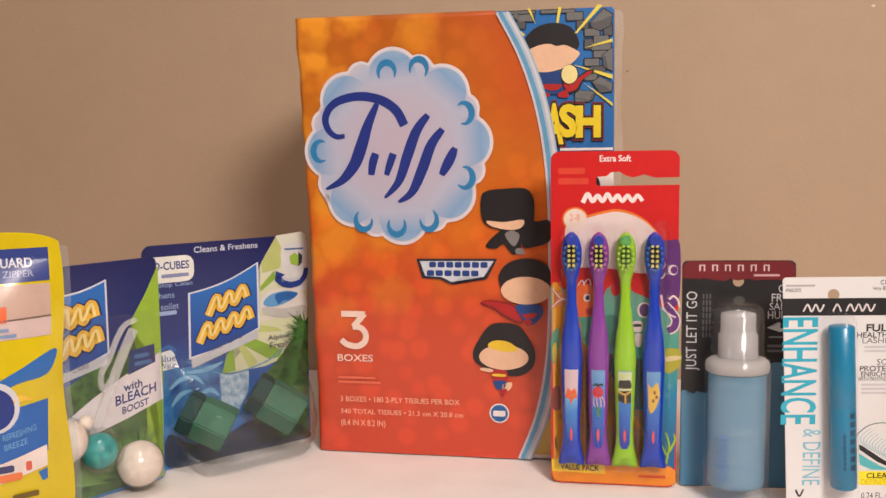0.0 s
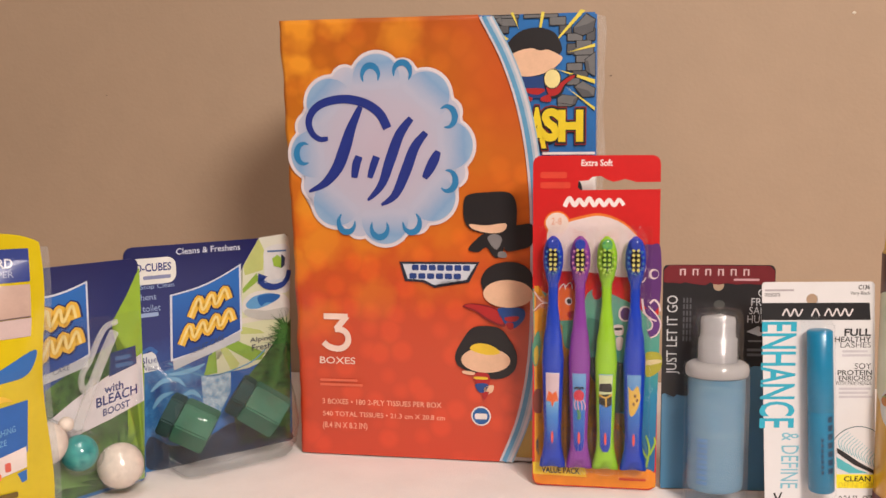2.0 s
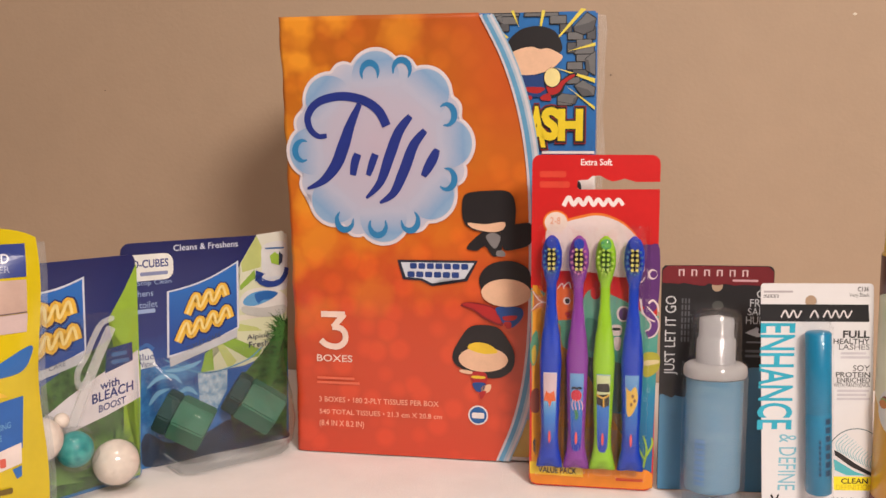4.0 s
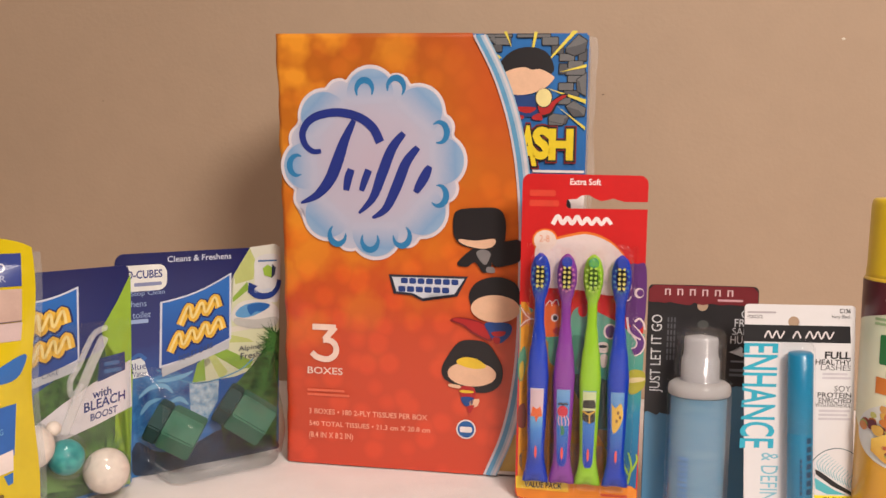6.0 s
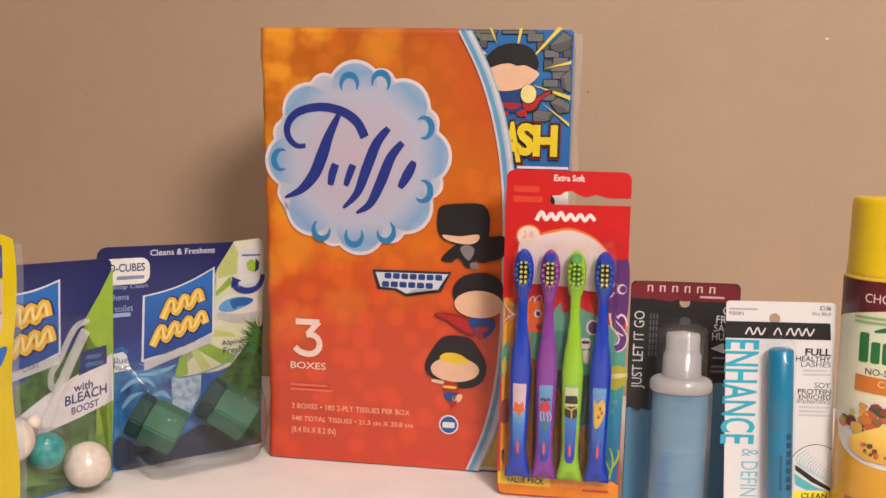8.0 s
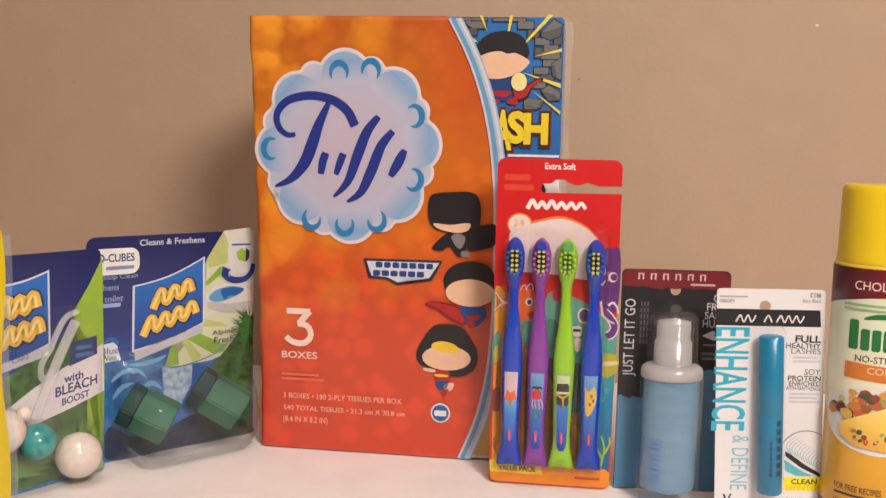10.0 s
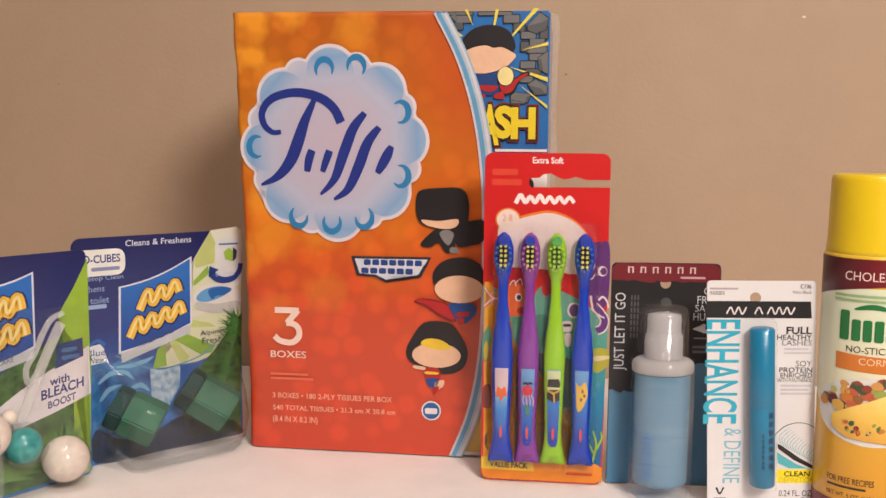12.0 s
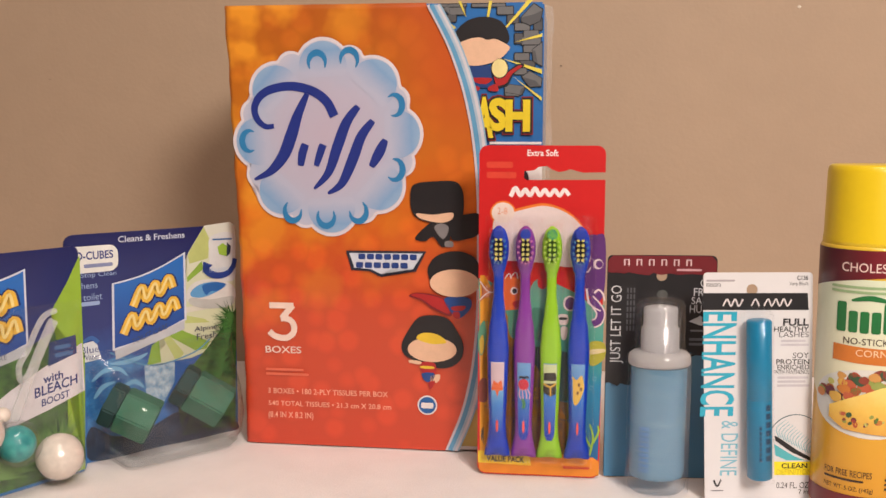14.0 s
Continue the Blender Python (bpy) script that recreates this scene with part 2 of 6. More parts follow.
def wall_between(name, a, b, z0, z1, mat, thick=0.1):
    """An upright wall from a to b; its room side is on the line, its thickness to the left of a -> b."""
    a, b = Vector(a), Vector(b)
    d = (b - a).normalized()
    n = Vector((-d.y, d.x)) * thick
    bm = bmesh.new()
    lo = [bm.verts.new((*p, z0)) for p in (a, b, b + n, a + n)]
    hi = [bm.verts.new((v.co.x, v.co.y, z1)) for v in lo]
    bm.faces.new(lo[::-1]), bm.faces.new(hi)
    for i in range(4):
        bm.faces.new((lo[i], lo[(i + 1) % 4], hi[(i + 1) % 4], hi[i]))
    return tagged(part(name, bm, mat), "plain painted wall, unseen, added for bounced light", "wall", kind="structure")


def wall_y(x):
    return 0.884 - 0.179 * x


tagged(wall_between("wall_north", (-1.6, wall_y(-1.6)), (1.6, wall_y(1.6)), -0.75, 1.7, PAINT), "warm beige painted wall with small marks")
# the other three walls are unseen, added to bounce ambient light back
wall_between("wall_east", (1.6, wall_y(1.6)), (1.6, -1.8), -0.75, 1.7, PAINT_OTHER)
wall_between("wall_south", (1.6, -1.8), (-1.6, -1.8), -0.75, 1.7, PAINT_OTHER)
wall_between("wall_west", (-1.6, -1.8), (-1.6, wall_y(-1.6)), -0.75, 1.7, PAINT_OTHER)


def level(name, z, thick, mat, label, category):
    bm = bmesh.new()
    bmesh.ops.create_cube(bm, size=1, matrix=Matrix.Translation((0, -0.3, z)) @ Matrix.Diagonal((3.4, 3.4, thick, 1)))
    return tagged(part(name, bm, mat), label, category, kind="structure")


level("floor", -0.78, 0.06, FLOORING, "dark brown wooden floor under the table", "floor")
# unseen ceiling, added for its bounced light
level("ceiling", 1.75, 0.1, WHITE_CEILING, "plain off-white ceiling, unseen, added for bounced light", "ceiling")


def wall_mark(x, z, r, mat):
    """A speck or chip in the wall's paint."""
    bm = bmesh.new()
    bmesh.ops.create_icosphere(bm, subdivisions=1, radius=r)
    for v in bm.verts:
        v.co = Vector((v.co.x * 1.6 + x, v.co.y * 0.3 + wall_y(x) - 0.0002, v.co.z + z))
    return part("paint_chip", bm, mat, bpy.data.objects["wall_north"])


wall_mark(0.366, 0.3265, 0.0013, material("chip_light", (0.75, 0.66, 0.55), 0.6))
wall_mark(0.1655, 0.2775, 0.0007, material("chip_dark", (0.12, 0.08, 0.05), 0.6))
wall_mark(-0.31, 0.268, 0.0006, material("chip_brown", (0.25, 0.17, 0.12), 0.6))


def build_table():
    """A dark wooden table under the cloth."""
    t = thing("table", (-0.75, 0.12), (0.75, 0.12), "dark wooden table covered by a white cloth", "table")
    bm = bmesh.new()
    bmesh.ops.create_cube(bm, size=1, matrix=Matrix.Translation((0.75, 0.3, -0.02)) @ Matrix.Diagonal((1.5, 0.58, 0.03, 1)))
    bmesh.ops.bevel(bm, geom=bm.edges[:], offset=0.003, segments=2, affect="EDGES")
    part("tabletop", bm, DARK_WOOD, t)
    for x in (0.06, 1.44):
        for y in (0.06, 0.52):
            bm = bmesh.new()
            bmesh.ops.create_cube(bm, size=1, matrix=Matrix.Translation((x, y, -0.3925)) @ Matrix.Diagonal((0.05, 0.05, 0.715, 1)))
            part("leg", bm, DARK_WOOD, t)


def build_cloth():
    """The white cloth: flat on the table with shallow creases, hanging down in front, running to the wall behind."""
    nx, ny = 220, 150
    bm = bmesh.new()
    grid = []
    for j in range(ny + 1):
        row = []
        for i in range(nx + 1):
            x, s = -0.9 + 1.8 * i / nx, j / ny
            y0, y1 = 0.1, wall_y(x) - 0.001
            y = y0 + (y1 - y0) * s
            w = max(noise.noise((x * 9, y * 16, 2)), 0) * 0.0016 + 0.0040 * max(0, 0.22 - abs(noise.noise((x * 6 + y * 13, y * 5 - x * 8, 7)))) + 0.0008 * noise.noise((x * 40, y * 55, 9))
            z = w * min(1, max(0, (y - 0.1) / 0.05))
            if any(abs(x - p) < q and abs(y - r) < v for p, q, r, v in ((0.02, 0.32, 0.62, 0.11),)):
                z *= 0.45
            z -= 0.0008
            row.append(bm.verts.new((x, y, z)))
        grid.append(row)
    fall = [[bm.verts.new((v.co.x, 0.1 - 0.004 - 0.012 * math.sin(v.co.x * 38) * d / 0.3 - 0.006, -d)) for v in grid[0]] for d in (0.02, 0.12, 0.3)]
    for a, b in zip(fall[::-1] + grid[:-1], (fall[::-1] + grid)[1:]):
        for i in range(nx):
            bm.faces.new((a[i], a[i + 1], b[i + 1], b[i]))
    tagged(part("tablecloth", bm, CLOTH, smooth=True), "white cotton cloth spread over the table with faint creases", "tablecloth")


build_table()
build_cloth()

# ---- the tissue three-pack ----
ORANGE = blend("orange_film", [(0.0, C(214, 72, 44)), (0.34, C(211, 78, 40)), (0.50, C(222, 108, 32)), (0.66, C(214, 126, 34)), (0.86, C(198, 108, 34)), (1.0, C(190, 90, 36))],
               "Z", 0.0, 0.32, rough=0.32, coat=0.35, cloud=0.15, scale=24, spots=0.17, bump=0.22, bump_scale=38)


def add_blotches(m, colour):
    """Soft-edged yellow clouds in the print, thickest towards the pack's upper left."""
    nt = m.node_tree
    b = nt.nodes["Principled BSDF"]
    feed = b.inputs["Base Color"].links[0].from_socket
    co = next(n for n in nt.nodes if n.type == "TEX_COORD")
    sep = next(n for n in nt.nodes if n.type == "SEPXYZ")
    vo, fall, rise, ed, m1, m2, mx = (nt.nodes.new("ShaderNode" + k) for k in ("TexVoronoi", "MapRange", "MapRange", "MapRange", "Math", "Math", "Mix"))
    vo.feature, vo.inputs["Scale"].default_value = "SMOOTH_F1", 34
    vo.inputs["Smoothness"].default_value = 0.25
    ns, ad = nt.nodes.new("ShaderNodeTexNoise"), nt.nodes.new("ShaderNodeVectorMath")
    ns.inputs["Scale"].default_value = 55
    ad.operation, ad.inputs[1].default_value = "MULTIPLY_ADD", (0.022, 0.022, 0.022)
    nt.links.new(co.outputs["Object"], ns.inputs["Vector"])
    nt.links.new(ns.outputs["Color"], ad.inputs[0])
    nt.links.new(co.outputs["Object"], ad.inputs[2])
    nt.links.new(ad.outputs[0], vo.inputs["Vector"])
    for n, sock, lo, hi, t0, t1 in ((fall, sep.outputs["X"], 0.015, 0.125, 1.0, 0.12), (rise, sep.outputs["Z"], 0.07, 0.20, 0.0, 1.0), (ed, vo.outputs["Distance"], 0.58, 0.30, 0.0, 0.9)):
        for key, value in (("From Min", lo), ("From Max", hi), ("To Min", t0), ("To Max", t1)):
            n.inputs[key].default_value = value
        nt.links.new(sock, n.inputs["Value"])
    m1.operation = m2.operation = "MULTIPLY"
    nt.links.new(fall.outputs[0], m1.inputs[0])
    nt.links.new(rise.outputs[0], m1.inputs[1])
    nt.links.new(m1.outputs[0], m2.inputs[0])
    nt.links.new(ed.outputs[0], m2.inputs[1])
    mx.data_type = "RGBA"
    nt.links.new(m2.outputs[0], mx.inputs[0])
    nt.links.new(feed, mx.inputs[6])
    mx.inputs[7].default_value = (*colour, 1)
    # redder print towards the upper right
    ax, az, mul, my = (nt.nodes.new("ShaderNode" + k) for k in ("MapRange", "MapRange", "Math", "Mix"))
    for n, sock, lo, hi, top in ((ax, sep.outputs["X"], 0.085, 0.150, 0.85), (az, sep.outputs["Z"], 0.15, 0.26, 1.0)):
        n.interpolation_type = "SMOOTHSTEP"
        for key, value in (("From Min", lo), ("From Max", hi), ("To Min", 0.0), ("To Max", top)):
            n.inputs[key].default_value = value
        nt.links.new(sock, n.inputs["Value"])
    mul.operation, my.data_type = "MULTIPLY", "RGBA"
    nt.links.new(ax.outputs[0], mul.inputs[0])
    nt.links.new(az.outputs[0], mul.inputs[1])
    nt.links.new(mul.outputs[0], my.inputs[0])
    nt.links.new(mx.outputs[2], my.inputs[6])
    my.inputs[7].default_value = (*C(190, 78, 34), 1)
    nt.links.new(my.outputs[2], b.inputs["Base Color"])


add_blotches(ORANGE, C(236, 154, 46))
FILM = clear("clear_film", gloss=0.3, rough=0.2, bump=0.7, scale=70, veil=0.20)
CARD_WHITE = material("white_card", (0.8, 0.78, 0.77), 0.5, vary=0.03)
BOX_BLUE = material("box_blue", C(40, 108, 178), 0.38, vary=0.06, scale=40, coat=0.2)


def pack_left(z):
    """The slightly swollen left edge of the wrapped pack."""
    return 0.0012 - 0.0092 * (z / 0.30) ** 1.7


def sweep_edge(z):
    """The curved right edge of the orange print."""
    return 0.1634 - (7.1 if z > 0.131 else 9.5) * abs(z - 0.131) ** 3


def cloud_outline(c, rx, rz, grow=1.0, n=260):
    """Outline of a scalloped badge: sixteen lobes, large and small by turns."""
    lobes = []
    for i in range(16):
        a = radians(90 + 22.5 * i + (5 if i % 2 else 3))
        big = i % 2 == 0
        d, q = (0.70, 0.285) if big else (0.79, 0.150)
        lobes.append((d * math.cos(a), d * math.sin(a), q))
    out = []
    for j in range(n):
        a = 6.283185 * j / n
        dx, dz, r = math.cos(a), math.sin(a), 0.6
        for x, z, q in lobes:
            m = x * dx + z * dz
            s = m * m - (x * x + z * z - q * q)
            if s > 0 and m > 0:
                r = max(r, m + math.sqrt(s))
        out.append((c[0] + rx * r * grow * dx, c[1] + rz * r * grow * dz))
    return out


def badge_material(c, rx, rz):
    """White-lilac middle, pale blue lobes, white rim."""
    m = blend("badge_print", [(0.0, C(188, 174, 192)), (0.52, C(184, 178, 198)), (0.78, C(174, 182, 206)), (0.90, C(190, 188, 206)), (1.0, C(196, 194, 210))],
              "Z", 0.0, 1.0, cloud=0.10, scale=70, rough=0.32, coat=0.3)
    nt = m.node_tree
    co = next(n for n in nt.nodes if n.type == "TEX_COORD")
    sep = next(n for n in nt.nodes if n.type == "SEPXYZ")
    mp, ln = nt.nodes.new("ShaderNodeMapping"), nt.nodes.new("ShaderNodeVectorMath")
    mp.inputs["Location"].default_value = (-c[0] / rx, 0, -c[1] / rz)
    mp.inputs["Scale"].default_value = (1 / rx, 0, 1 / rz)
    ln.operation = "LENGTH"
    nt.links.new(co.outputs["Object"], mp.inputs["Vector"])
    nt.links.new(mp.outputs[0], ln.inputs[0])
    rng = next(n for n in nt.nodes if n.type == "MAP_RANGE")
    nt.links.new(ln.outputs["Value"], rng.inputs["Value"])
    nt.nodes.remove(sep)
    return m


LOBE = blend("lobe_print", [(0.0, C(182, 178, 199)), (0.42, C(180, 182, 204)), (0.82, C(128, 162, 202)), (1.0, C(152, 178, 208))], "Z", -0.018, 0.017, cloud=0.12, scale=90, rough=0.32, coat=0.3)


def build_tissue_pack():
    t = thing("tissue_pack", (-0.0915, 0.656), (0.112, 0.6175), "orange and red shrink-wrapped three-pack of tissue boxes", "tissue pack")
    # three cartons, one upon another
    for n in range(3):
        z0 = 0.0008 + n * 0.1003
        bm = bmesh.new()
        bmesh.ops.create_cube(bm, size=1)
        for v in bm.verts:
            z = z0 + (v.co.z + 0.5) * 0.0993
            x0 = pack_left(z) + 0.0006
            v.co = (x0 + (v.co.x + 0.5) * (0.2055 - x0), 0.0012 + (v.co.y + 0.5) * 0.112, z)
        bmesh.ops.bevel(bm, geom=bm.edges[:], offset=0.0012, segments=2, affect="EDGES")
        part("carton", bm, BOX_BLUE if n == 2 else CARD_WHITE, t, "printed cardboard carton inside the wrap")
    # the orange film: front with a curved edge, wrapped round the left side and over the top
    bm = bmesh.new()
    nz, nu = 80, 64
    rows = []
    for j in range(nz + 1):
        z = 0.0004 + 0.3006 * j / nz
        row = []
        for i in range(-6, nu + 1):
            if i < 0:
                d = -i / 6
                row.append(bm.verts.new((pack_left(z) + 0.0004 * (1 - d) - 0.0006 * math.sin(d * 3.1), 0.0012 + d * 0.11, z)))
                continue
            f = i / nu
            u = pack_left(z) + f * (sweep_edge(z) - pack_left(z))
            crease = 0.0007 * noise.noise((u * 60, z * 25, 3)) * math.exp(-f * 9) + 0.0008 * noise.noise((u * 45 + z * 40, z * 130, 5)) * math.exp(-(0.301 - z) * 70)
            crease += 0.00022 * noise.noise((u * 22, z * 16, 1))
            row.append(bm.verts.new((u + 0.0012 * noise.noise((3, z * 55, 0)) * math.exp(-f * 40), min(0.0004, 0.0001 + crease) + 0.0012 * math.exp(-f * nu * 0.9), z)))
        rows.append(row)
    top = [bm.verts.new((v.co.x, 0.055, 0.3014)) for v in rows[-1][6:]]
    rows_top = rows[-1][6:]
    for a, b in zip(rows, rows[1:]):
        for i in range(len(a) - 1):
            bm.faces.new((a[i], a[i + 1], b[i + 1], b[i]))
    for i in range(len(top) - 1):
        bm.faces.new((rows_top[i], rows_top[i + 1], top[i + 1], top[i]))
    wrap = part("printed_wrap", bm, ORANGE, t, "glossy orange to red printed film", smooth=True)
    # print, in layers that stand clear of the film's creases
    base = 10
    c, rx, rz = (0.0621, 0.2135), 0.0663, 0.0675
    sheet("badge_rim", cloud_outline(c, rx, rz, 1.0), base, ink(218, 208, 216), wrap)
    sheet("badge", cloud_outline(c, rx, rz, 0.965), base + 1, badge_material(c, rx, rz), wrap, "pale blue and white scalloped cloud badge")
    for i in range(8):
        a = radians(93 + 45 * i)
        lobe = sheet("badge_lobe", oval((0, 0), 0.245 * rx, 0.245 * rz, 30, -25, 205), 0, LOBE, wrap)
        lobe.matrix_local = pose(c[0] + 0.70 * rx * math.cos(a), -0.0001 * (base + 2) - 0.000004 * i, c[1] + 0.70 * rz * math.sin(a), 0, 90 - math.degrees(a), 0)
    blue = ink(46, 124, 178)
    for (p, a) in zip([(0.0558, 0.2626), (0.0775, 0.2642), (0.1073, 0.2349), (0.1075, 0.1927), (0.0828, 0.1647), (0.0608, 0.1612), (0.0379, 0.1646), (0.0090, 0.2112)], (93, 78, 12, -18, -62, -90, -112, 180)):
        arc = [(p[0] + 0.0058 * math.cos(radians(a + d)), p[1] + 0.0070 * math.sin(radians(a + d))) for d in (-118, -80, -40, 0, 40, 80, 118)]
        ribbon_sheet("badge_arc", arc, 0.0005, base + 4, blue, wrap, 0.0005, swell=0.0019)
    navy = ink(34, 50, 132)
    # the maker's mark as plain flowing strokes
    for pts, w0, w1, sw in (
        ([(0.0257, 0.2213), (0.0197, 0.2210), (0.0142, 0.2257), (0.0124, 0.2334), (0.0162, 0.2409), (0.0243, 0.2457), (0.0378, 0.2477), (0.0519, 0.2447), (0.0619, 0.2377), (0.0672, 0.2278)], 0.0030, 0.0062, 0.0004),
        ([(0.0487, 0.2425), (0.0421, 0.2283), (0.0374, 0.2147), (0.0320, 0.2017), (0.0229, 0.1910), (0.0115, 0.1853)], 0.0034, 0.0014, 0.0030),
        ([(0.0472, 0.2092), (0.0451, 0.2031), (0.0437, 0.1947)], 0.0050, 0.0040, 0.0006),
        ([(0.0594, 0.2090), (0.0569, 0.2022), (0.0544, 0.1946)], 0.0050, 0.0034, 0.0004),
        ([(0.0835, 0.2343), (0.0756, 0.2239), (0.0691, 0.2074), (0.0626, 0.1900), (0.0529, 0.1793)], 0.0040, 0.0016, 0.0022),
        ([(0.0934, 0.2248), (0.0856, 0.2147), (0.0791, 0.1982), (0.0718, 0.1830), (0.0623, 0.1762)], 0.0040, 0.0016, 0.0022),
        ([(0.1017, 0.2123), (0.0977, 0.2041), (0.0922, 0.1943)], 0.0036, 0.0036, 0.0016),
    ):
        ribbon_sheet("maker_mark", pts, w0, base + 5, navy, wrap, w1, sw)
    # figures in the print, as plain colour patches
    black, skin, red, cobalt, white = ink(30, 27, 31), ink(226, 184, 154), ink(172, 34, 36), ink(30, 70, 138), ink(228, 220, 220)
    gold, ash = ink(226, 190, 52), ink(126, 122, 124)
    def patch(pts, k, mt):
        sheet("print_patch", soft(pts) if len(pts) < 16 else pts, base + k, mt, wrap)

    patch([(0.1452, 0.1609), (0.1557, 0.1632), (0.1647, 0.1632), (0.1646, 0.1508), (0.1557, 0.1466), (0.1463, 0.1466)], 3, black)
    patch([(0.1339, 0.1586), (0.1437, 0.1586), (0.1451, 0.1450), (0.1398, 0.1412), (0.1338, 0.1480), (0.1284, 0.1449), (0.1216, 0.1472)], 4, black)
    patch([(0.1188, 0.1790), (0.1227, 0.1835), (0.1352, 0.1850), (0.1483, 0.1849), (0.1535, 0.1789), (0.1542, 0.1677), (0.1519, 0.1594), (0.1388, 0.1571), (0.1247, 0.1594), (0.1191, 0.1662)], 5, black)
    patch([(0.1225, 0.1635), (0.1339, 0.1628), (0.1467, 0.1643), (0.1459, 0.1594), (0.1384, 0.1575), (0.1263, 0.1597)], 6, skin)
    patch([(0.1346, 0.1541), (0.1391, 0.1571), (0.1444, 0.1541), (0.1406, 0.1465)], 6, ash)
    patch([(0.1421, 0.1450), (0.1466, 0.1451), (0.1474, 0.1416), (0.1421, 0.1416)], 6, ash)
    patch([(0.1174, 0.1076), (0.1243, 0.1100), (0.1411, 0.1065), (0.1464, 0.0947), (0.1338, 0.0990), (0.1258, 0.1047)], 3, ink(126, 26, 32))
    patch([(0.1193, 0.1080), (0.1243, 0.1093), (0.1404, 0.1057), (0.1449, 0.0962), (0.1346, 0.1002), (0.1266, 0.1055)], 4, red)
    patch([(0.1419, 0.1069), (0.1578, 0.1071), (0.1593, 0.1003), (0.1517, 0.0932), (0.1449, 0.0985)], 4, cobalt)
    patch([(0.1464, 0.1008), (0.1555, 0.1017), (0.1540, 0.0986), (0.1479, 0.0981)], 5, red)
    patch([(0.1472, 0.0970), (0.1517, 0.0971), (0.1517, 0.0932), (0.1487, 0.0932)], 5, red)
    patch([(0.1306, 0.1221), (0.1314, 0.1297), (0.1375, 0.1359), (0.1481, 0.1386), (0.1579, 0.1368), (0.1642, 0.1308), (0.1653, 0.1179), (0.1608, 0.1141), (0.1366, 0.1145)], 5, black)
    patch(oval((0.1484, 0.1169), 0.0168, 0.0094, 24), 6, skin)
    patch([(0.1124, 0.0745), (0.1164, 0.0831), (0.1234, 0.0926), (0.1326, 0.0948), (0.1433, 0.0930), (0.1501, 0.0847), (0.1543, 0.0755), (0.1531, 0.0654), (0.1458, 0.0594), (0.1347, 0.0587), (0.1216, 0.0630), (0.1139, 0.0674)], 4, black)
    patch(oval((0.1332, 0.0711), 0.0168, 0.0086, 24), 5, skin)
    patch([(0.1237, 0.0810), (0.1287, 0.0827), (0.1356, 0.0820), (0.1410, 0.0791), (0.1425, 0.0760), (0.1333, 0.0750), (0.1233, 0.0779)], 6, gold)
    patch([(0.1255, 0.0619), (0.1347, 0.0618), (0.1354, 0.0548), (0.1270, 0.0545)], 5, red)
    patch([(0.1258, 0.0596), (0.1339, 0.0594), (0.1339, 0.0579), (0.1262, 0.0580)], 6, gold)
    patch([(0.1262, 0.0545), (0.1347, 0.0547), (0.1331, 0.0492), (0.1285, 0.0491)], 6, cobalt)
    patch([(0.1181, 0.0636), (0.1255, 0.0627), (0.1247, 0.0607), (0.1177, 0.0617)], 6, skin)
    patch([(0.1323, 0.0523), (0.1385, 0.0541), (0.1377, 0.0494), (0.1331, 0.0476)], 6, skin)
    patch([(0.1308, 0.0483), (0.1354, 0.0493), (0.1323, 0.0437)], 7, red)
    # shield-shaped mark
    sheet("shield_rim", [(0.0742, 0.1377), (0.1292, 0.1381), (0.1261, 0.1327), (0.1222, 0.1243), (0.1060, 0.1241), (0.0982, 0.1201), (0.0904, 0.1239), (0.0779, 0.1245)], base + 1, ink(40, 42, 58), wrap)
    sheet("shield", [(0.0765, 0.1361), (0.1269, 0.1365), (0.1238, 0.1327), (0.1202, 0.1258), (0.1052, 0.1256), (0.0982, 0.1220), (0.0912, 0.1254), (0.0799, 0.1261)], base + 2, ink(206, 210, 222), wrap)
    for r, n in (((0.0828, 0.1319, 0.1238, 0.1358), 7), ((0.0811, 0.1261, 0.1176, 0.1300), 6)):
        for q in range(n):
            u = r[0] + (r[2] - r[0]) * q / n
            sheet("shield_block", rounded((u, r[1], u + (r[2] - r[0]) / n * 0.82, r[3]), 0.001), base + 3, ink(34, 62, 130), wrap)
    sheet("round_mark", oval((0.1299, 0.0322), 0.0068, 0.0068), base + 1, white, wrap)
    sheet("round_mark_core", oval((0.1299, 0.0322), 0.0058, 0.0058), base + 2, ink(30, 92, 158), wrap)
    sheet("round_mark_bar", rounded((0.1256, 0.0300, 0.1341, 0.0340), 0.001), base + 3, white, wrap)
    # words
    cream, peach = ink(236, 208, 196), ink(238, 172, 148)
    ribbon_sheet("numeral", [(0.0198, 0.0988), (0.0286, 0.0988), (0.0370, 0.0988)], 0.0042, base, cream, wrap)
    ribbon_sheet("numeral", [(0.0366, 0.0992), (0.0326, 0.0946), (0.0285, 0.0898)], 0.0042, base + 1, cream, wrap)
    ribbon_sheet("numeral", [(0.0278, 0.0898), (0.0310, 0.0899), (0.0350, 0.0884), (0.0372, 0.0846), (0.0366, 0.0800), (0.0330, 0.0768), (0.0286, 0.0762), (0.0232, 0.0776), (0.0196, 0.0806)], 0.0042, base + 2, cream, wrap)
    words("BOXES", (0.0165, 0.0654, 0.0420, 0.0703), base, cream, wrap, bold=0.012)
    bars((0.0165, 0.0490, 0.0470, 0.0554), 2, base, ink(226, 108, 80), wrap)
    words("3 BOXES \u2022 180 2-PLY TISSUES PER BOX", (0.0177, 0.0367, 0.1026, 0.0405), base, peach, wrap, bold=0.012)
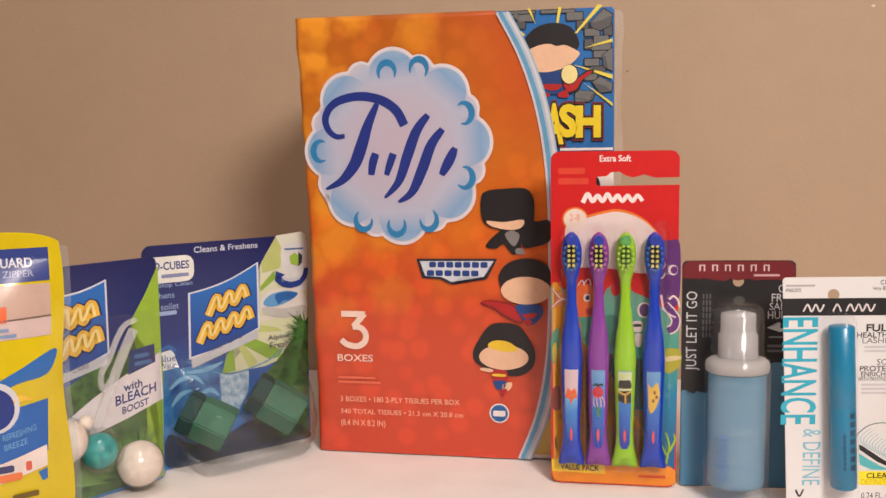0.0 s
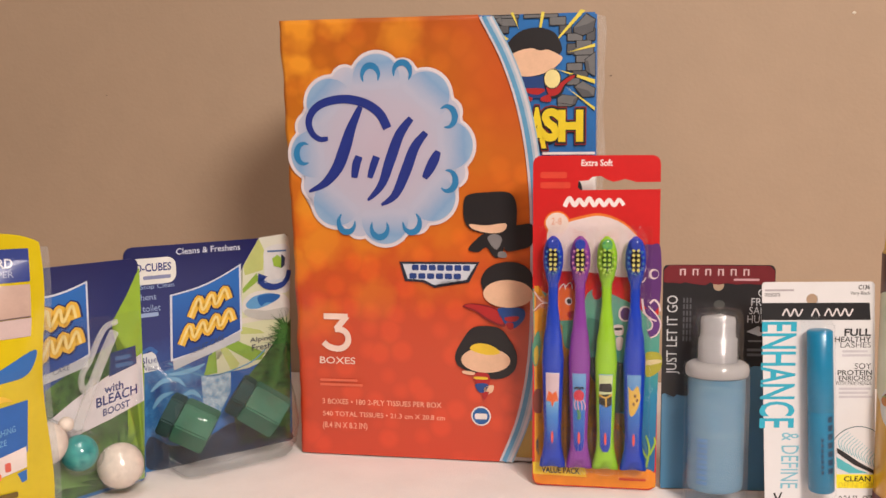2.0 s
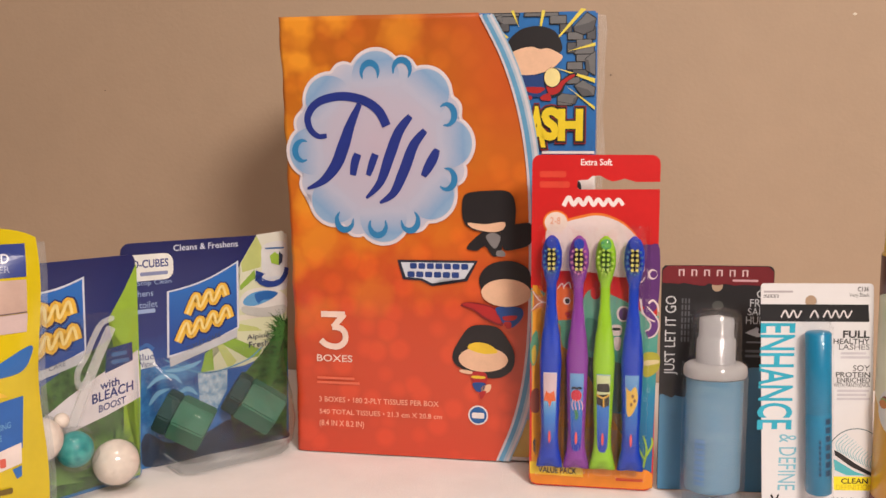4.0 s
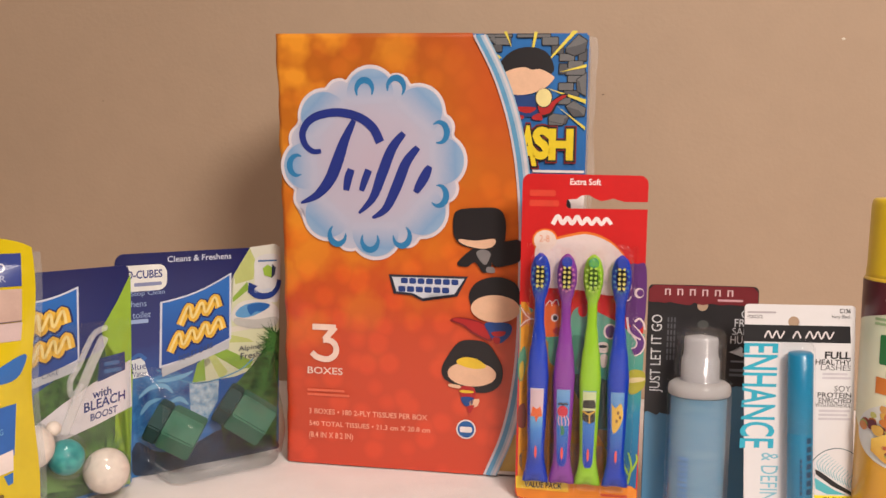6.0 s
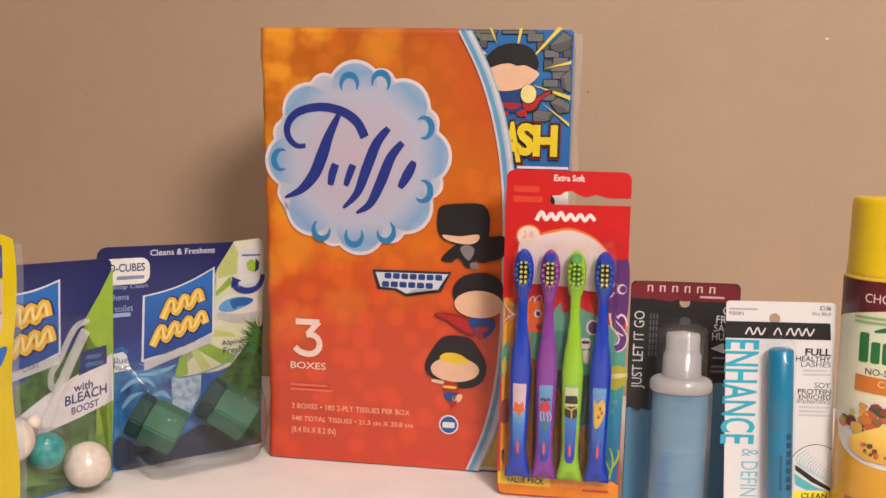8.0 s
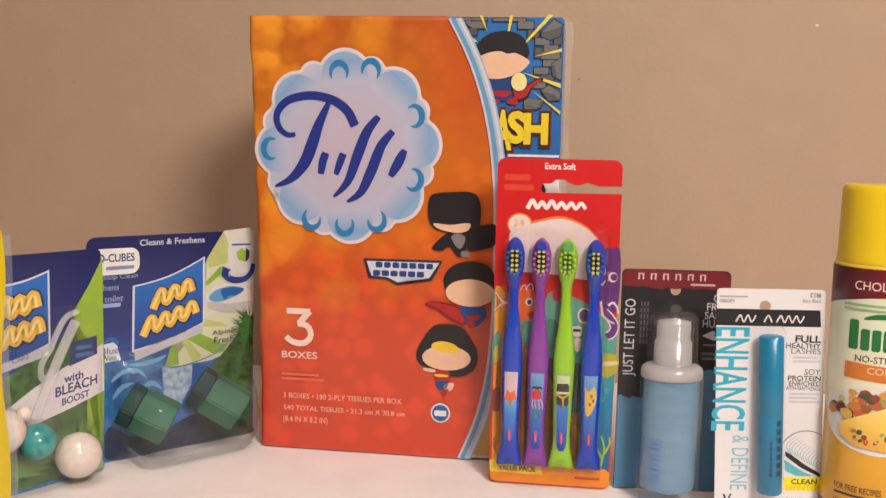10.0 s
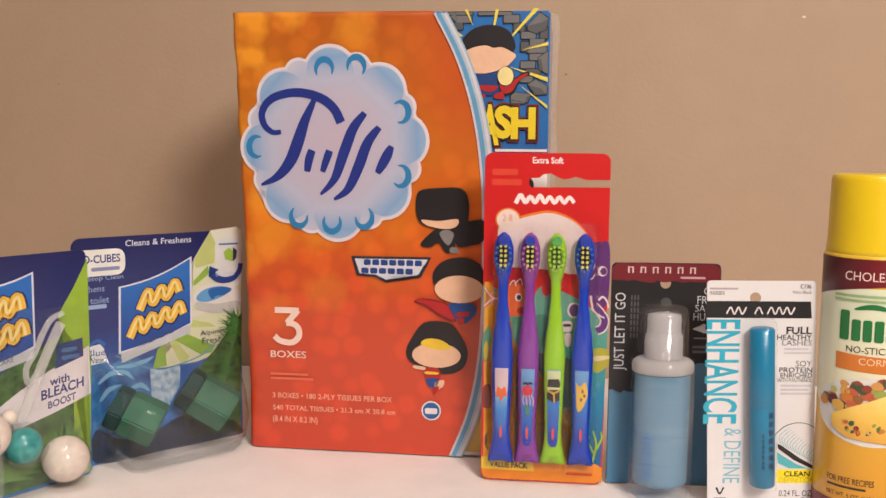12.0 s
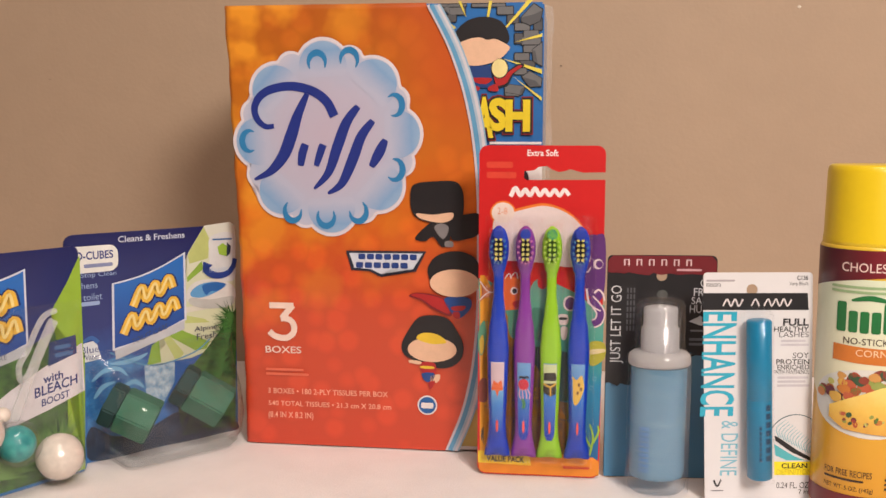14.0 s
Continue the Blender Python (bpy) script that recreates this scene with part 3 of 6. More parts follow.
    words("540 TOTAL TISSUES \u2022 21.3 cm X 20.8 cm", (0.0179, 0.0280, 0.1048, 0.0315), base, peach, wrap, bold=0.012)
    words("(8.4 IN X 8.2 IN)", (0.0177, 0.0182, 0.0499, 0.0238), base, peach, wrap, bold=0.012)
    # the white and blue sweep along the print's edge
    for off, w, mt, k in ((0.0008, 0.0020, ink(206, 196, 206), 2), (0.0032, 0.0034, ink(96, 156, 196), 3), (0.0054, 0.0016, ink(170, 188, 208), 4), (0.0072, 0.0026, ink(208, 204, 212), 3), (0.0088, 0.0010, ink(150, 182, 206), 4)):
        ribbon_sheet("sweep_stripe", [(sweep_edge(z) + off, z) for z in [0.001 + 0.2985 * i / 12 for i in range(13)]], w, k + 7, mt, wrap)
    # the carton's own picture, right of the sweep, drawn on a grid of its own
    def corner(x, y):
        f, g = (x - 900) / 180, y / 250
        return (0.1378 + 0.0651 * f - 0.0005 * g, min(0.2998, 0.3074 - 0.0027 * f - 0.0912 * g))

    top_box = [o for o in t.children if o.name.startswith("carton")][2]
    grey, line, yel, red2 = ink(108, 108, 110), ink(30, 32, 40), ink(226, 208, 84), ink(126, 34, 32)
    slate = ink(84, 84, 88)
    for r, mt in (
        ((898, 14, 948, 23), grey), ((916, 26, 946, 37), grey), ((905, 39, 930, 50), slate), ((958, 12, 1018, 21), grey), ((1004, 22, 1032, 34), grey), ((1022, 36, 1042, 49), slate), ((1036, 50, 1062, 61), grey), ((1052, 62, 1078, 73), grey),
        ((1036, 68, 1050, 84), slate), ((1048, 74, 1082, 85), grey), ((1052, 88, 1084, 98), grey), ((1036, 102, 1062, 113), grey), ((1046, 115, 1072, 124), slate), ((1036, 128, 1058, 138), grey), ((1070, 40, 1084, 60), slate), ((1020, 164, 1046, 176), grey),
    ):
        (u0, z1), (u1, z0) = corner(*r[:2]), corner(*r[2:])
        sheet("print_brick_edge", rounded((u0 - 0.0006, z0 - 0.0006, u1 + 0.0006, z1 + 0.0006), 0.0006, 2), -3, line, top_box)
        sheet("print_brick", rounded((u0, z0, u1, z1), 0.0004, 2), -2, mt, top_box)
    # loose broken blocks with a darker side
    def broken_block(pts, side):
        c2 = sum((Vector(p) for p in pts), Vector((0, 0))) / len(pts)
        sheet("broken_block_edge", [tuple(c2 + (Vector(p) - c2) * 1.1) for p in pts], -1, line, top_box)
        sheet("broken_block", pts, 0, grey, top_box)
        sheet("broken_block_side", side, 1, slate, top_box)

    broken_block([(0.1909, 0.2911), (0.1987, 0.2993), (0.2044, 0.2955), (0.2030, 0.2885), (0.1966, 0.2859), (0.1909, 0.2882)], [(0.1909, 0.2907), (0.1994, 0.2929), (0.2044, 0.2952), (0.2030, 0.2885), (0.1966, 0.2859), (0.1909, 0.2882)])
    broken_block([(0.1981, 0.2702), (0.2045, 0.2749), (0.2046, 0.2600), (0.1988, 0.2630)], [(0.1981, 0.2702), (0.2002, 0.2694), (0.2017, 0.2615), (0.1988, 0.2630)])
    broken_block([(0.1917, 0.2531), (0.1967, 0.2566), (0.2046, 0.2521), (0.2039, 0.2471), (0.1967, 0.2465)], [(0.1917, 0.2531), (0.2003, 0.2507), (0.2039, 0.2471), (0.1967, 0.2465)])
    broken_block([(0.1808, 0.2462), (0.1837, 0.2483), (0.1939, 0.2469), (0.1917, 0.2416), (0.1808, 0.2433)], [(0.1910, 0.2452), (0.1939, 0.2469), (0.1917, 0.2416), (0.1903, 0.2420)])
    broken_block([(0.1393, 0.2966), (0.1437, 0.2993), (0.1444, 0.2935)], [(0.1393, 0.2966), (0.1422, 0.2964), (0.1444, 0.2935)])
    for pts in ([(0.1801, 0.2843), (0.1951, 0.3022), (0.1983, 0.3017), (0.1812, 0.2839)], [(0.1866, 0.2752), (0.2045, 0.2806), (0.2045, 0.2785)], [(0.1787, 0.2650), (0.2046, 0.2578), (0.2046, 0.2549)], [(0.1859, 0.2533), (0.2047, 0.2399), (0.2047, 0.2377)], [(0.1685, 0.2912), (0.1700, 0.3015), (0.1721, 0.3014), (0.1700, 0.2911)], [(0.1499, 0.3015), (0.1518, 0.3018), (0.1554, 0.2909)], [(0.1429, 0.2892), (0.1488, 0.2847), (0.1473, 0.2840)]):
        sheet("print_ray", pts, 2, yel, top_box)
    def patch(pts, k, mt):
        sheet("print_patch", soft(pts) if len(pts) < 16 else pts, k, mt, top_box)

    patch([(0.1465, 0.2775), (0.1502, 0.2846), (0.1579, 0.2901), (0.1689, 0.2915), (0.1786, 0.2879), (0.1830, 0.2799), (0.1823, 0.2749), (0.1743, 0.2702), (0.1542, 0.2708), (0.1487, 0.2724)], 4, black)
    patch([(0.1487, 0.2724), (0.1561, 0.2772), (0.1641, 0.2784), (0.1689, 0.2768), (0.1743, 0.2773), (0.1808, 0.2743), (0.1837, 0.2720), (0.1823, 0.2692), (0.1787, 0.2657), (0.1743, 0.2630), (0.1634, 0.2604), (0.1542, 0.2621)], 5, skin)
    patch([(0.1721, 0.2565), (0.1787, 0.2549), (0.1888, 0.2611), (0.1931, 0.2603), (0.1866, 0.2554), (0.1830, 0.2483), (0.1758, 0.2463), (0.1728, 0.2514)], 3, line)
    patch([(0.1736, 0.2536), (0.1794, 0.2542), (0.1888, 0.2600), (0.1917, 0.2596), (0.1852, 0.2547), (0.1816, 0.2491), (0.1758, 0.2477)], 4, red)
    patch([(0.1560, 0.2599), (0.1743, 0.2594), (0.1758, 0.2528), (0.1706, 0.2464), (0.1582, 0.2482)], 3, ink(30, 62, 122))
    patch([(0.1589, 0.2525), (0.1721, 0.2522), (0.1685, 0.2486), (0.1619, 0.2495)], 4, red)
    patch([(0.1699, 0.2464), (0.1750, 0.2485), (0.1765, 0.2441), (0.1706, 0.2442)], 5, red)
    patch([(0.1582, 0.2478), (0.1641, 0.2466), (0.1633, 0.2444), (0.1589, 0.2452)], 5, red)
    patch(oval((0.1772, 0.2586), 0.0058, 0.0066, 18), 5, line)
    patch(oval((0.1772, 0.2586), 0.0052, 0.0060, 18), 6, ink(232, 216, 150))
    # fat uneven letters with a dark edge and a maroon rim
    for body, (x0, y0, x1, y1) in (("A", (966, 181, 1000, 253)), ("S", (991, 182, 1024, 240)), ("H", (1021, 184, 1066, 239))):
        (u0, z1), (u1, z0) = corner(x0, y0), corner(x1, y1)
        for grow, bold, k, mt in ((0.0020, 0.10, 7, red2), (0.0012, 0.08, 8, line), (0.0, 0.05, 9, ink(232, 206, 44))):
            words(body, (u0 - grow, z0 - grow, u1 + grow, z1 + grow), k, mt, top_box, bold=bold)
    sheet("carton_seam", [(0.1710, 0.2095), (0.2050, 0.2095), (0.2050, 0.2112), (0.1710, 0.2112)], 1, ink(226, 222, 224), top_box)
    mid = [o for o in t.children if o.name.startswith("carton")][1]
    sheet("print_patch", oval((0.193, 0.187), 0.004, 0.006, 16), 0, ink(40, 42, 48), mid)
    low = [o for o in t.children if o.name.startswith("carton")][0]
    sheet("print_patch", [(0.1500, 0.004), (0.2000, 0.004), (0.2000, 0.030), (0.1630, 0.030)], -6, ink(206, 178, 92), low)
    sheet("print_patch", [(0.1500, 0.0300), (0.2040, 0.0300), (0.2040, 0.0990), (0.1500, 0.0990)], -6, blend("carton_print", [(0, C(150, 168, 170)), (0.3, C(70, 116, 132)), (0.7, C(52, 92, 112)), (1, C(44, 72, 92))], "Z", 0.03, 0.10, cloud=0.25, scale=70), low)
    sheet("print_patch", oval((0.178, 0.034), 0.005, 0.012), 1, ink(58, 56, 62), low)
    # spare clear film standing off the right side
    bm = bmesh.new()
    rows = [[bm.verts.new((0.2057 + 0.0062 * f * (0.8 + 0.3 * noise.noise((z * 40, 0, 2))), 0.003 + 0.010 * f + 0.002 * noise.noise((z * 60, f, 4)), z)) for f in (0, 0.35, 0.7, 1)] for z in [0.003 + 0.296 * i / 60 for i in range(61)]]
    for a, b in zip(rows, rows[1:]):
        for i in range(3):
            bm.faces.new((a[i], a[i + 1], b[i + 1], b[i]))
    part("clear_wrap", bm, FILM, t, "crinkled clear shrink film", smooth=True)


build_tissue_pack()

# ---- the toothbrush pack ----
BLISTER = clear("clear_blister", gloss=0.14, rough=0.03, bump=0.10, scale=130, veil=0.0)


def hermite(table, x):
    for (x0, a0), (x1, a1) in zip(table, table[1:]):
        if x0 <= x <= x1:
            s = (x - x0) / (x1 - x0)
            return a0 + (a1 - a0) * s * s * (3 - 2 * s)
    return table[-1][1]


def build_toothbrush(pack, x, body, name_bits, decal, tip):
    """One child's toothbrush, head up, with a fish-tail foot, dot-tipped bristles and a picture on the handle."""
    half = [(0.0150, 0.0081), (0.0180, 0.0078), (0.0230, 0.0067), (0.0285, 0.0056), (0.036, 0.0052), (0.055, 0.0058), (0.069, 0.0063), (0.083, 0.0067), (0.095, 0.0058), (0.107, 0.0042), (0.119, 0.0030), (0.130, 0.0030), (0.136, 0.0047), (0.143, 0.0061), (0.150, 0.0061), (0.1565, 0.0047), (0.1595, 0.0026), (0.1604, 0.0010)]
    bm = bmesh.new()
    rings, n = [], 16
    for i in range(61):
        z = 0.0150 + 0.1454 * i / 60
        w = hermite(half, z)
        d = min(w, 0.0052) * 0.62 if z > 0.0180 else 0.0022
        notch = [0.0036 * max(0, 1 - abs(math.cos(6.283185 * k / n)) * 2.2) if i < 2 else 0 for k in range(n)]
        rings.append([bm.verts.new((x + w * math.cos(6.283185 * k / n), -0.0075 + d * math.sin(6.283185 * k / n), z + notch[k])) for k in range(n)])
    for a, b in zip(rings, rings[1:]):
        for k in range(n):
            bm.faces.new((a[k], a[(k + 1) % n], b[(k + 1) % n], b[k]))
    bm.faces.new(rings[0][::-1]), bm.faces.new(rings[-1])
    h = part("toothbrush", bm, body, pack, name_bits, smooth=True)
    # bristles: a dense block at the tip, two rows of bright tufts in a dark bed, a ring of paler tufts round them
    slab("bristle_bed", oval((x, 0.1462), 0.0030, 0.0068, 24), 0.001, tip[2], h, y=-0.0120)
    slab("bristle_tip", oval((x, 0.1556), 0.0032, 0.0034, 20), 0.003, tip[3], h, y=-0.0140, bevel=0.0005)
    spots = [(x + c * 0.0014, 0.1404 + r * 0.0030, 0.00102, tip[0]) for r in range(5) for c in (-1, 1)]
    spots += [(x + 0.0044 * math.cos(radians(a)), 0.1462 + 0.0086 * math.sin(radians(a)), 0.00085, tip[1]) for a in (-90, -62, -36, -12, 12, 36, 144, 168, 192, 216, 242)]
    for tx, tz, rad, mt in spots:
        bm = bmesh.new()
        bmesh.ops.create_cone(bm, cap_ends=True, segments=9, radius1=rad, radius2=rad * 0.8, depth=0.0026, matrix=Matrix.Translation((tx, -0.0130, tz)) @ pose(0, 0, 0, 90))
        part("bristle_tuft", bm, mt, h)
    # picture panel low on the handle, with a small red dash under it
    at = lambda u, z, k: (u, -0.0113 - 0.00016 * k + 0.9 * ((u - x) / 0.0044) ** 2 * 0.0010, z)
    w = [(0.0016, 0.0268), (0.0030, 0.0300), (0.0034, 0.0400), (0.0038, 0.0560), (0.0042, 0.0757)]
    sheet("picture_panel", [(x - u, z) for u, z in w] + [(x + u, z) for u, z in w[::-1]], 0, decal[0], h, bend=at, edge=0.003)
    if decal[1]:
        sheet("picture_top", [(x - 0.0039, 0.0600), (x + 0.0039, 0.0600), (x + 0.0041, 0.0752), (x - 0.0041, 0.0752)], 1, decal[1], h, bend=at, edge=0.003)
    c = 0.0620
    if decal[2] == "starfish":
        star = [(x + (0.0040 if i % 2 else 0.0020) * math.sin(i * 0.6283), 0.0598 + (0.0058 if i % 2 else 0.0026) * math.cos(i * 0.6283)) for i in range(10)]
        sheet("starfish_picture", star[::-1], 2, ink(216, 96, 44), h, bend=at, edge=0.003)
    elif decal[2] == "jellyfish":
        sheet("jellyfish_picture", oval((x - 0.0002, c), 0.0033, 0.0036, 18), 2, ink(198, 36, 62), h, bend=at, edge=0.003)
        ribbon_sheet("picture_scribble", [(x - 0.0030, c + 0.0042), (x - 0.0012, c + 0.0052), (x, c + 0.0040), (x + 0.0014, c + 0.0052), (x + 0.0028, c + 0.0042)], 0.0011, 3, ink(26, 30, 44), h, bend=at)
        for d in (-0.0022, -0.0008, 0.0008, 0.0022):
            ribbon_sheet("tentacle_picture", [(x + d, c - 0.0026), (x + d * 1.5 + 0.0005, c - 0.0060), (x + d * 1.2 + 0.0008, c - 0.0090)], 0.0006, 3, ink(226, 170, 186), h, bend=at)
        ribbon_sheet("weed_picture", [(x - 0.0006, c - 0.0090), (x + 0.0003, c - 0.0125), (x - 0.0004, c - 0.0150)], 0.0020, 3, ink(60, 130, 90), h, bend=at)
    elif decal[2] == "chest":
        sheet("chest_lid", [(x - 0.0040, c + 0.0030), (x - 0.0036, c + 0.0078), (x + 0.0030, c + 0.0082), (x + 0.0040, c + 0.0052), (x + 0.0036, c + 0.0028)], 2, ink(30, 28, 24), h, bend=at, edge=0.003)
        sheet("chest_body", [(x - 0.0040, c - 0.0046), (x - 0.0040, c + 0.0010), (x + 0.0038, c + 0.0016), (x + 0.0036, c - 0.0054), (x + 0.0004, c - 0.0070)], 2, ink(34, 30, 24), h, bend=at, edge=0.003)
        ribbon_sheet("chest_trim", [(x - 0.0040, c + 0.0010), (x, c - 0.0008), (x + 0.0038, c + 0.0014)], 0.0011, 3, ink(206, 164, 60), h, bend=at)
        ribbon_sheet("chest_trim", [(x + 0.0002, c - 0.0008), (x + 0.0003, c - 0.0038), (x + 0.0004, c - 0.0066)], 0.0009, 3, ink(206, 164, 60), h, bend=at)
    else:
        sheet("fish_picture", soft([(x - 0.0018, c - 0.0120), (x + 0.0012, c - 0.0090), (x + 0.0036, c - 0.0020), (x + 0.0034, c + 0.0030), (x + 0.0020, c + 0.0070), (x - 0.0010, c + 0.0040), (x - 0.0036, c + 0.0062), (x - 0.0022, c - 0.0010), (x - 0.0030, c - 0.0070)]), 2, ink(216, 176, 74), h, bend=at, edge=0.003)
        for du, dz in ((0.0006, 0.0010), (-0.0002, -0.0042), (0.0018, -0.0018)):
            sheet("fish_spot", oval((x + du, c + dz), 0.0008, 0.0012, 12), 3, ink(122, 84, 50), h, bend=at)
    sheet("red_dash", oval((x, 0.0352), 0.0008, 0.0040, 14), 3, ink(226, 84, 76), h, bend=at)


def build_toothbrush_pack():
    t = thing("toothbrush_pack", (0.066, 0.586), (0.142, 0.572), "red blister card with four children's toothbrushes", "toothbrush pack")
    outline = rounded((0.0, 0.0, 0.0772, 0.2092), 0.0052)
    # right edge: a hanging slot with two bumps, open to the side
    cut = [(0.0772, 0.1885), (0.0290, 0.1880), (0.0275, 0.1895), (0.0278, 0.1935), (0.0340, 0.1940), (0.0365, 0.1962), (0.0415, 0.1966), (0.0450, 0.1945), (0.0490, 0.1930), (0.0530, 0.1938), (0.0560, 0.1948), (0.0595, 0.1938), (0.0630, 0.1928), (0.0772, 0.1930)]
    right_low = [p for p in outline if p[1] < 0.02 and p[0] > 0.04]
    tops = [p for p in outline if p[1] > 0.19]
    left_low = [p for p in outline if p[1] < 0.02 and p[0] <= 0.04]
    red = material("red_card", C(202, 30, 32), 0.35, vary=0.05, scale=30, coat=0.3)
    card = slab("card", right_low + cut + tops + left_low, 0.0012, red, t, "red printed card with a hanging slot")
    sea = blend("sea_print", [(0.0, C(24, 96, 150)), (0.35, C(28, 128, 168)), (0.52, C(60, 150, 140)), (0.8, C(98, 160, 140)), (1.0, C(110, 150, 140))], "Z", 0.02, 0.135, cloud=0.16, scale=55)
    hill = [(-0.0000, 0.1264), (0.0052, 0.1254), (0.0115, 0.1212), (0.0164, 0.1124), (0.0227, 0.1072), (0.0303, 0.1144), (0.0337, 0.1237), (0.0385, 0.1272), (0.0426, 0.1276), (0.0474, 0.1245), (0.0603, 0.1184), (0.0678, 0.1133), (0.0783, 0.1110)]
    sheet("sea_picture", [(0.0020, 0.0120)] + smooth_line(hill, 4) + [(0.0762, 0.0120)], 1, sea, card)
    # seabed print, with the shade between the handles put into its colours
    deep_teal, brown, gulf = ink(44, 74, 76), ink(120, 88, 60), ink(28, 84, 128)
    for pts, mt in (([(0.0087, 0.0811), (0.0590, 0.0795), (0.0610, 0.0510), (0.0087, 0.0510)], deep_teal), ([(0.0101, 0.0485), (0.0603, 0.0481), (0.0604, 0.0380), (0.0101, 0.0375)], brown), ([(0.0087, 0.0360), (0.0611, 0.0366), (0.0647, 0.0169), (0.0087, 0.0154)], gulf)):
        sheet("seabed_print_and_shade", soft(pts), 2, mt, card)
    sheet("sand_edge", [(0.0010, 0.1282), (0.0038, 0.1282), (0.0052, 0.0781), (0.0023, 0.0343), (0.0087, 0.0143), (0.0768, 0.0113), (0.0769, 0.0018), (0.0016, 0.0017)], 2, ink(232, 156, 44), card)
    sheet("orange_foot", rounded((0.0008, 0.0008, 0.0764, 0.0135), 0.0045), 3, ink(234, 140, 40), card)
    sheet("yellow_flash", [(0.0004, 0.0151), (0.0329, 0.0150), (0.0344, 0.0065), (0.0005, 0.0072)], 4, ink(240, 206, 60), card)
    words("VALUE PACK", (0.0059, 0.0082, 0.0301, 0.0123), 5, ink(26, 24, 22), card, bold=0.03)
    bars((0.0544, 0.0048, 0.0710, 0.0080), 1, 4, ink(206, 62, 50), card)
    # white arch with an orange rim behind the heads
    arch = [(0.0122, 0.1389), (0.0094, 0.1495), (0.0091, 0.1621), (0.0143, 0.1649), (0.0225, 0.1684), (0.0314, 0.1708), (0.0389, 0.1722), (0.0464, 0.1712), (0.0545, 0.1677), (0.0606, 0.1629), (0.0653, 0.1567), (0.0675, 0.1470), (0.0689, 0.1380), (0.0568, 0.1344), (0.0432, 0.1364), (0.0281, 0.1377)]
    sheet("arch_rim", [(u - 0.0002, z + 0.0016) for u, z in soft(arch)], 2, ink(228, 122, 46), card)
    sheet("age_disc_rim", oval((0.0150, 0.1677), 0.0080, 0.0074), 3, ink(228, 122, 46), card)
    sheet("arch", soft(arch), 4, ink(226, 206, 206), card)
    sheet("age_disc", oval((0.0150, 0.1677), 0.0070, 0.0064), 5, ink(230, 208, 200), card)
    words("2-8", (*(0.0115, 0.1667), *(0.0177, 0.1709)), 6, ink(222, 150, 116), card)
    # creatures in the picture, as plain colour patches
    plum, ivory, coral, moss = ink(92, 44, 112), ink(224, 204, 206), ink(222, 98, 42), ink(84, 146, 120)
    def patch(pts, k, m):
        sheet("print_patch", pts if len(pts) > 12 else soft(pts), k, m, card)

    patch([(0.0157, 0.1255), (0.0199, 0.1274), (0.0250, 0.1264), (0.0264, 0.1200), (0.0261, 0.1087), (0.0206, 0.1068), (0.0154, 0.1085)], 4, coral)
    patch(oval((0.0223, 0.1189), 0.0023, 0.0025, 16), 5, ivory)
    patch(oval((0.0226, 0.1189), 0.0014, 0.0016, 14), 6, ink(34, 26, 26))
    patch([(0.0213, 0.1114), (0.0261, 0.1129), (0.0261, 0.1087), (0.0227, 0.1086)], 5, ink(176, 36, 34))
    patch([(0.0003, 0.1253), (0.0066, 0.1204), (0.0101, 0.1248), (0.0098, 0.1123), (0.0059, 0.1147), (0.0007, 0.1118), (0.0031, 0.1183)], 4, ink(196, 116, 84))
    patch([(0.0641, 0.1456), (0.0674, 0.1539), (0.0721, 0.1547), (0.0778, 0.1526), (0.0781, 0.1222), (0.0746, 0.1134), (0.0691, 0.1164), (0.0657, 0.1248)], 4, plum)
    patch(oval((0.0739, 0.1367), 0.0030, 0.0032, 18), 5, ivory)
    patch(oval((0.0746, 0.1367), 0.0021, 0.0023, 16), 6, plum)
    patch(oval((0.0570, 0.1117), 0.0042, 0.0050, 18), 4, ivory)
    patch(oval((0.0573, 0.1117), 0.0032, 0.0040, 18), 5, plum)
    patch(oval((0.0398, 0.1244), 0.0030, 0.0042, 18), 4, ink(196, 34, 36))
    patch([(0.0502, 0.1042), (0.0557, 0.1043), (0.0557, 0.0986), (0.0503, 0.0985)], 4, ivory)
    patch([(0.0509, 0.1028), (0.0550, 0.1028), (0.0550, 0.1014), (0.0509, 0.1013)], 5, ink(44, 44, 40))
    patch([(0.0517, 0.0964), (0.0558, 0.0965), (0.0551, 0.0894), (0.0524, 0.0893)], 4, ivory)
    patch([(0.0695, 0.0869), (0.0786, 0.0871), (0.0787, 0.0772), (0.0703, 0.0727)], 4, ink(172, 166, 56))
    patch([(0.0702, 0.0827), (0.0786, 0.0836), (0.0786, 0.0815), (0.0702, 0.0798)], 5, ink(214, 196, 150))
    patch([(0.0003, 0.0924), (0.0038, 0.0997), (0.0052, 0.0889), (0.0031, 0.0780), (0.0003, 0.0794)], 4, moss)
    patch([(0.0010, 0.0867), (0.0031, 0.0903), (0.0038, 0.0817), (0.0017, 0.0780)], 5, ink(206, 170, 60))
    patch([(0.0009, 0.0598), (0.0052, 0.0621), (0.0059, 0.0483), (0.0009, 0.0481)], 4, ink(126, 56, 46))
    patch([(0.0192, 0.1064), (0.0261, 0.1065), (0.0269, 0.0894), (0.0199, 0.0907)], 3, moss)
    patch([(0.0337, 0.1074), (0.0420, 0.1054), (0.0421, 0.0898), (0.0352, 0.0896)], 3, ink(70, 132, 116))
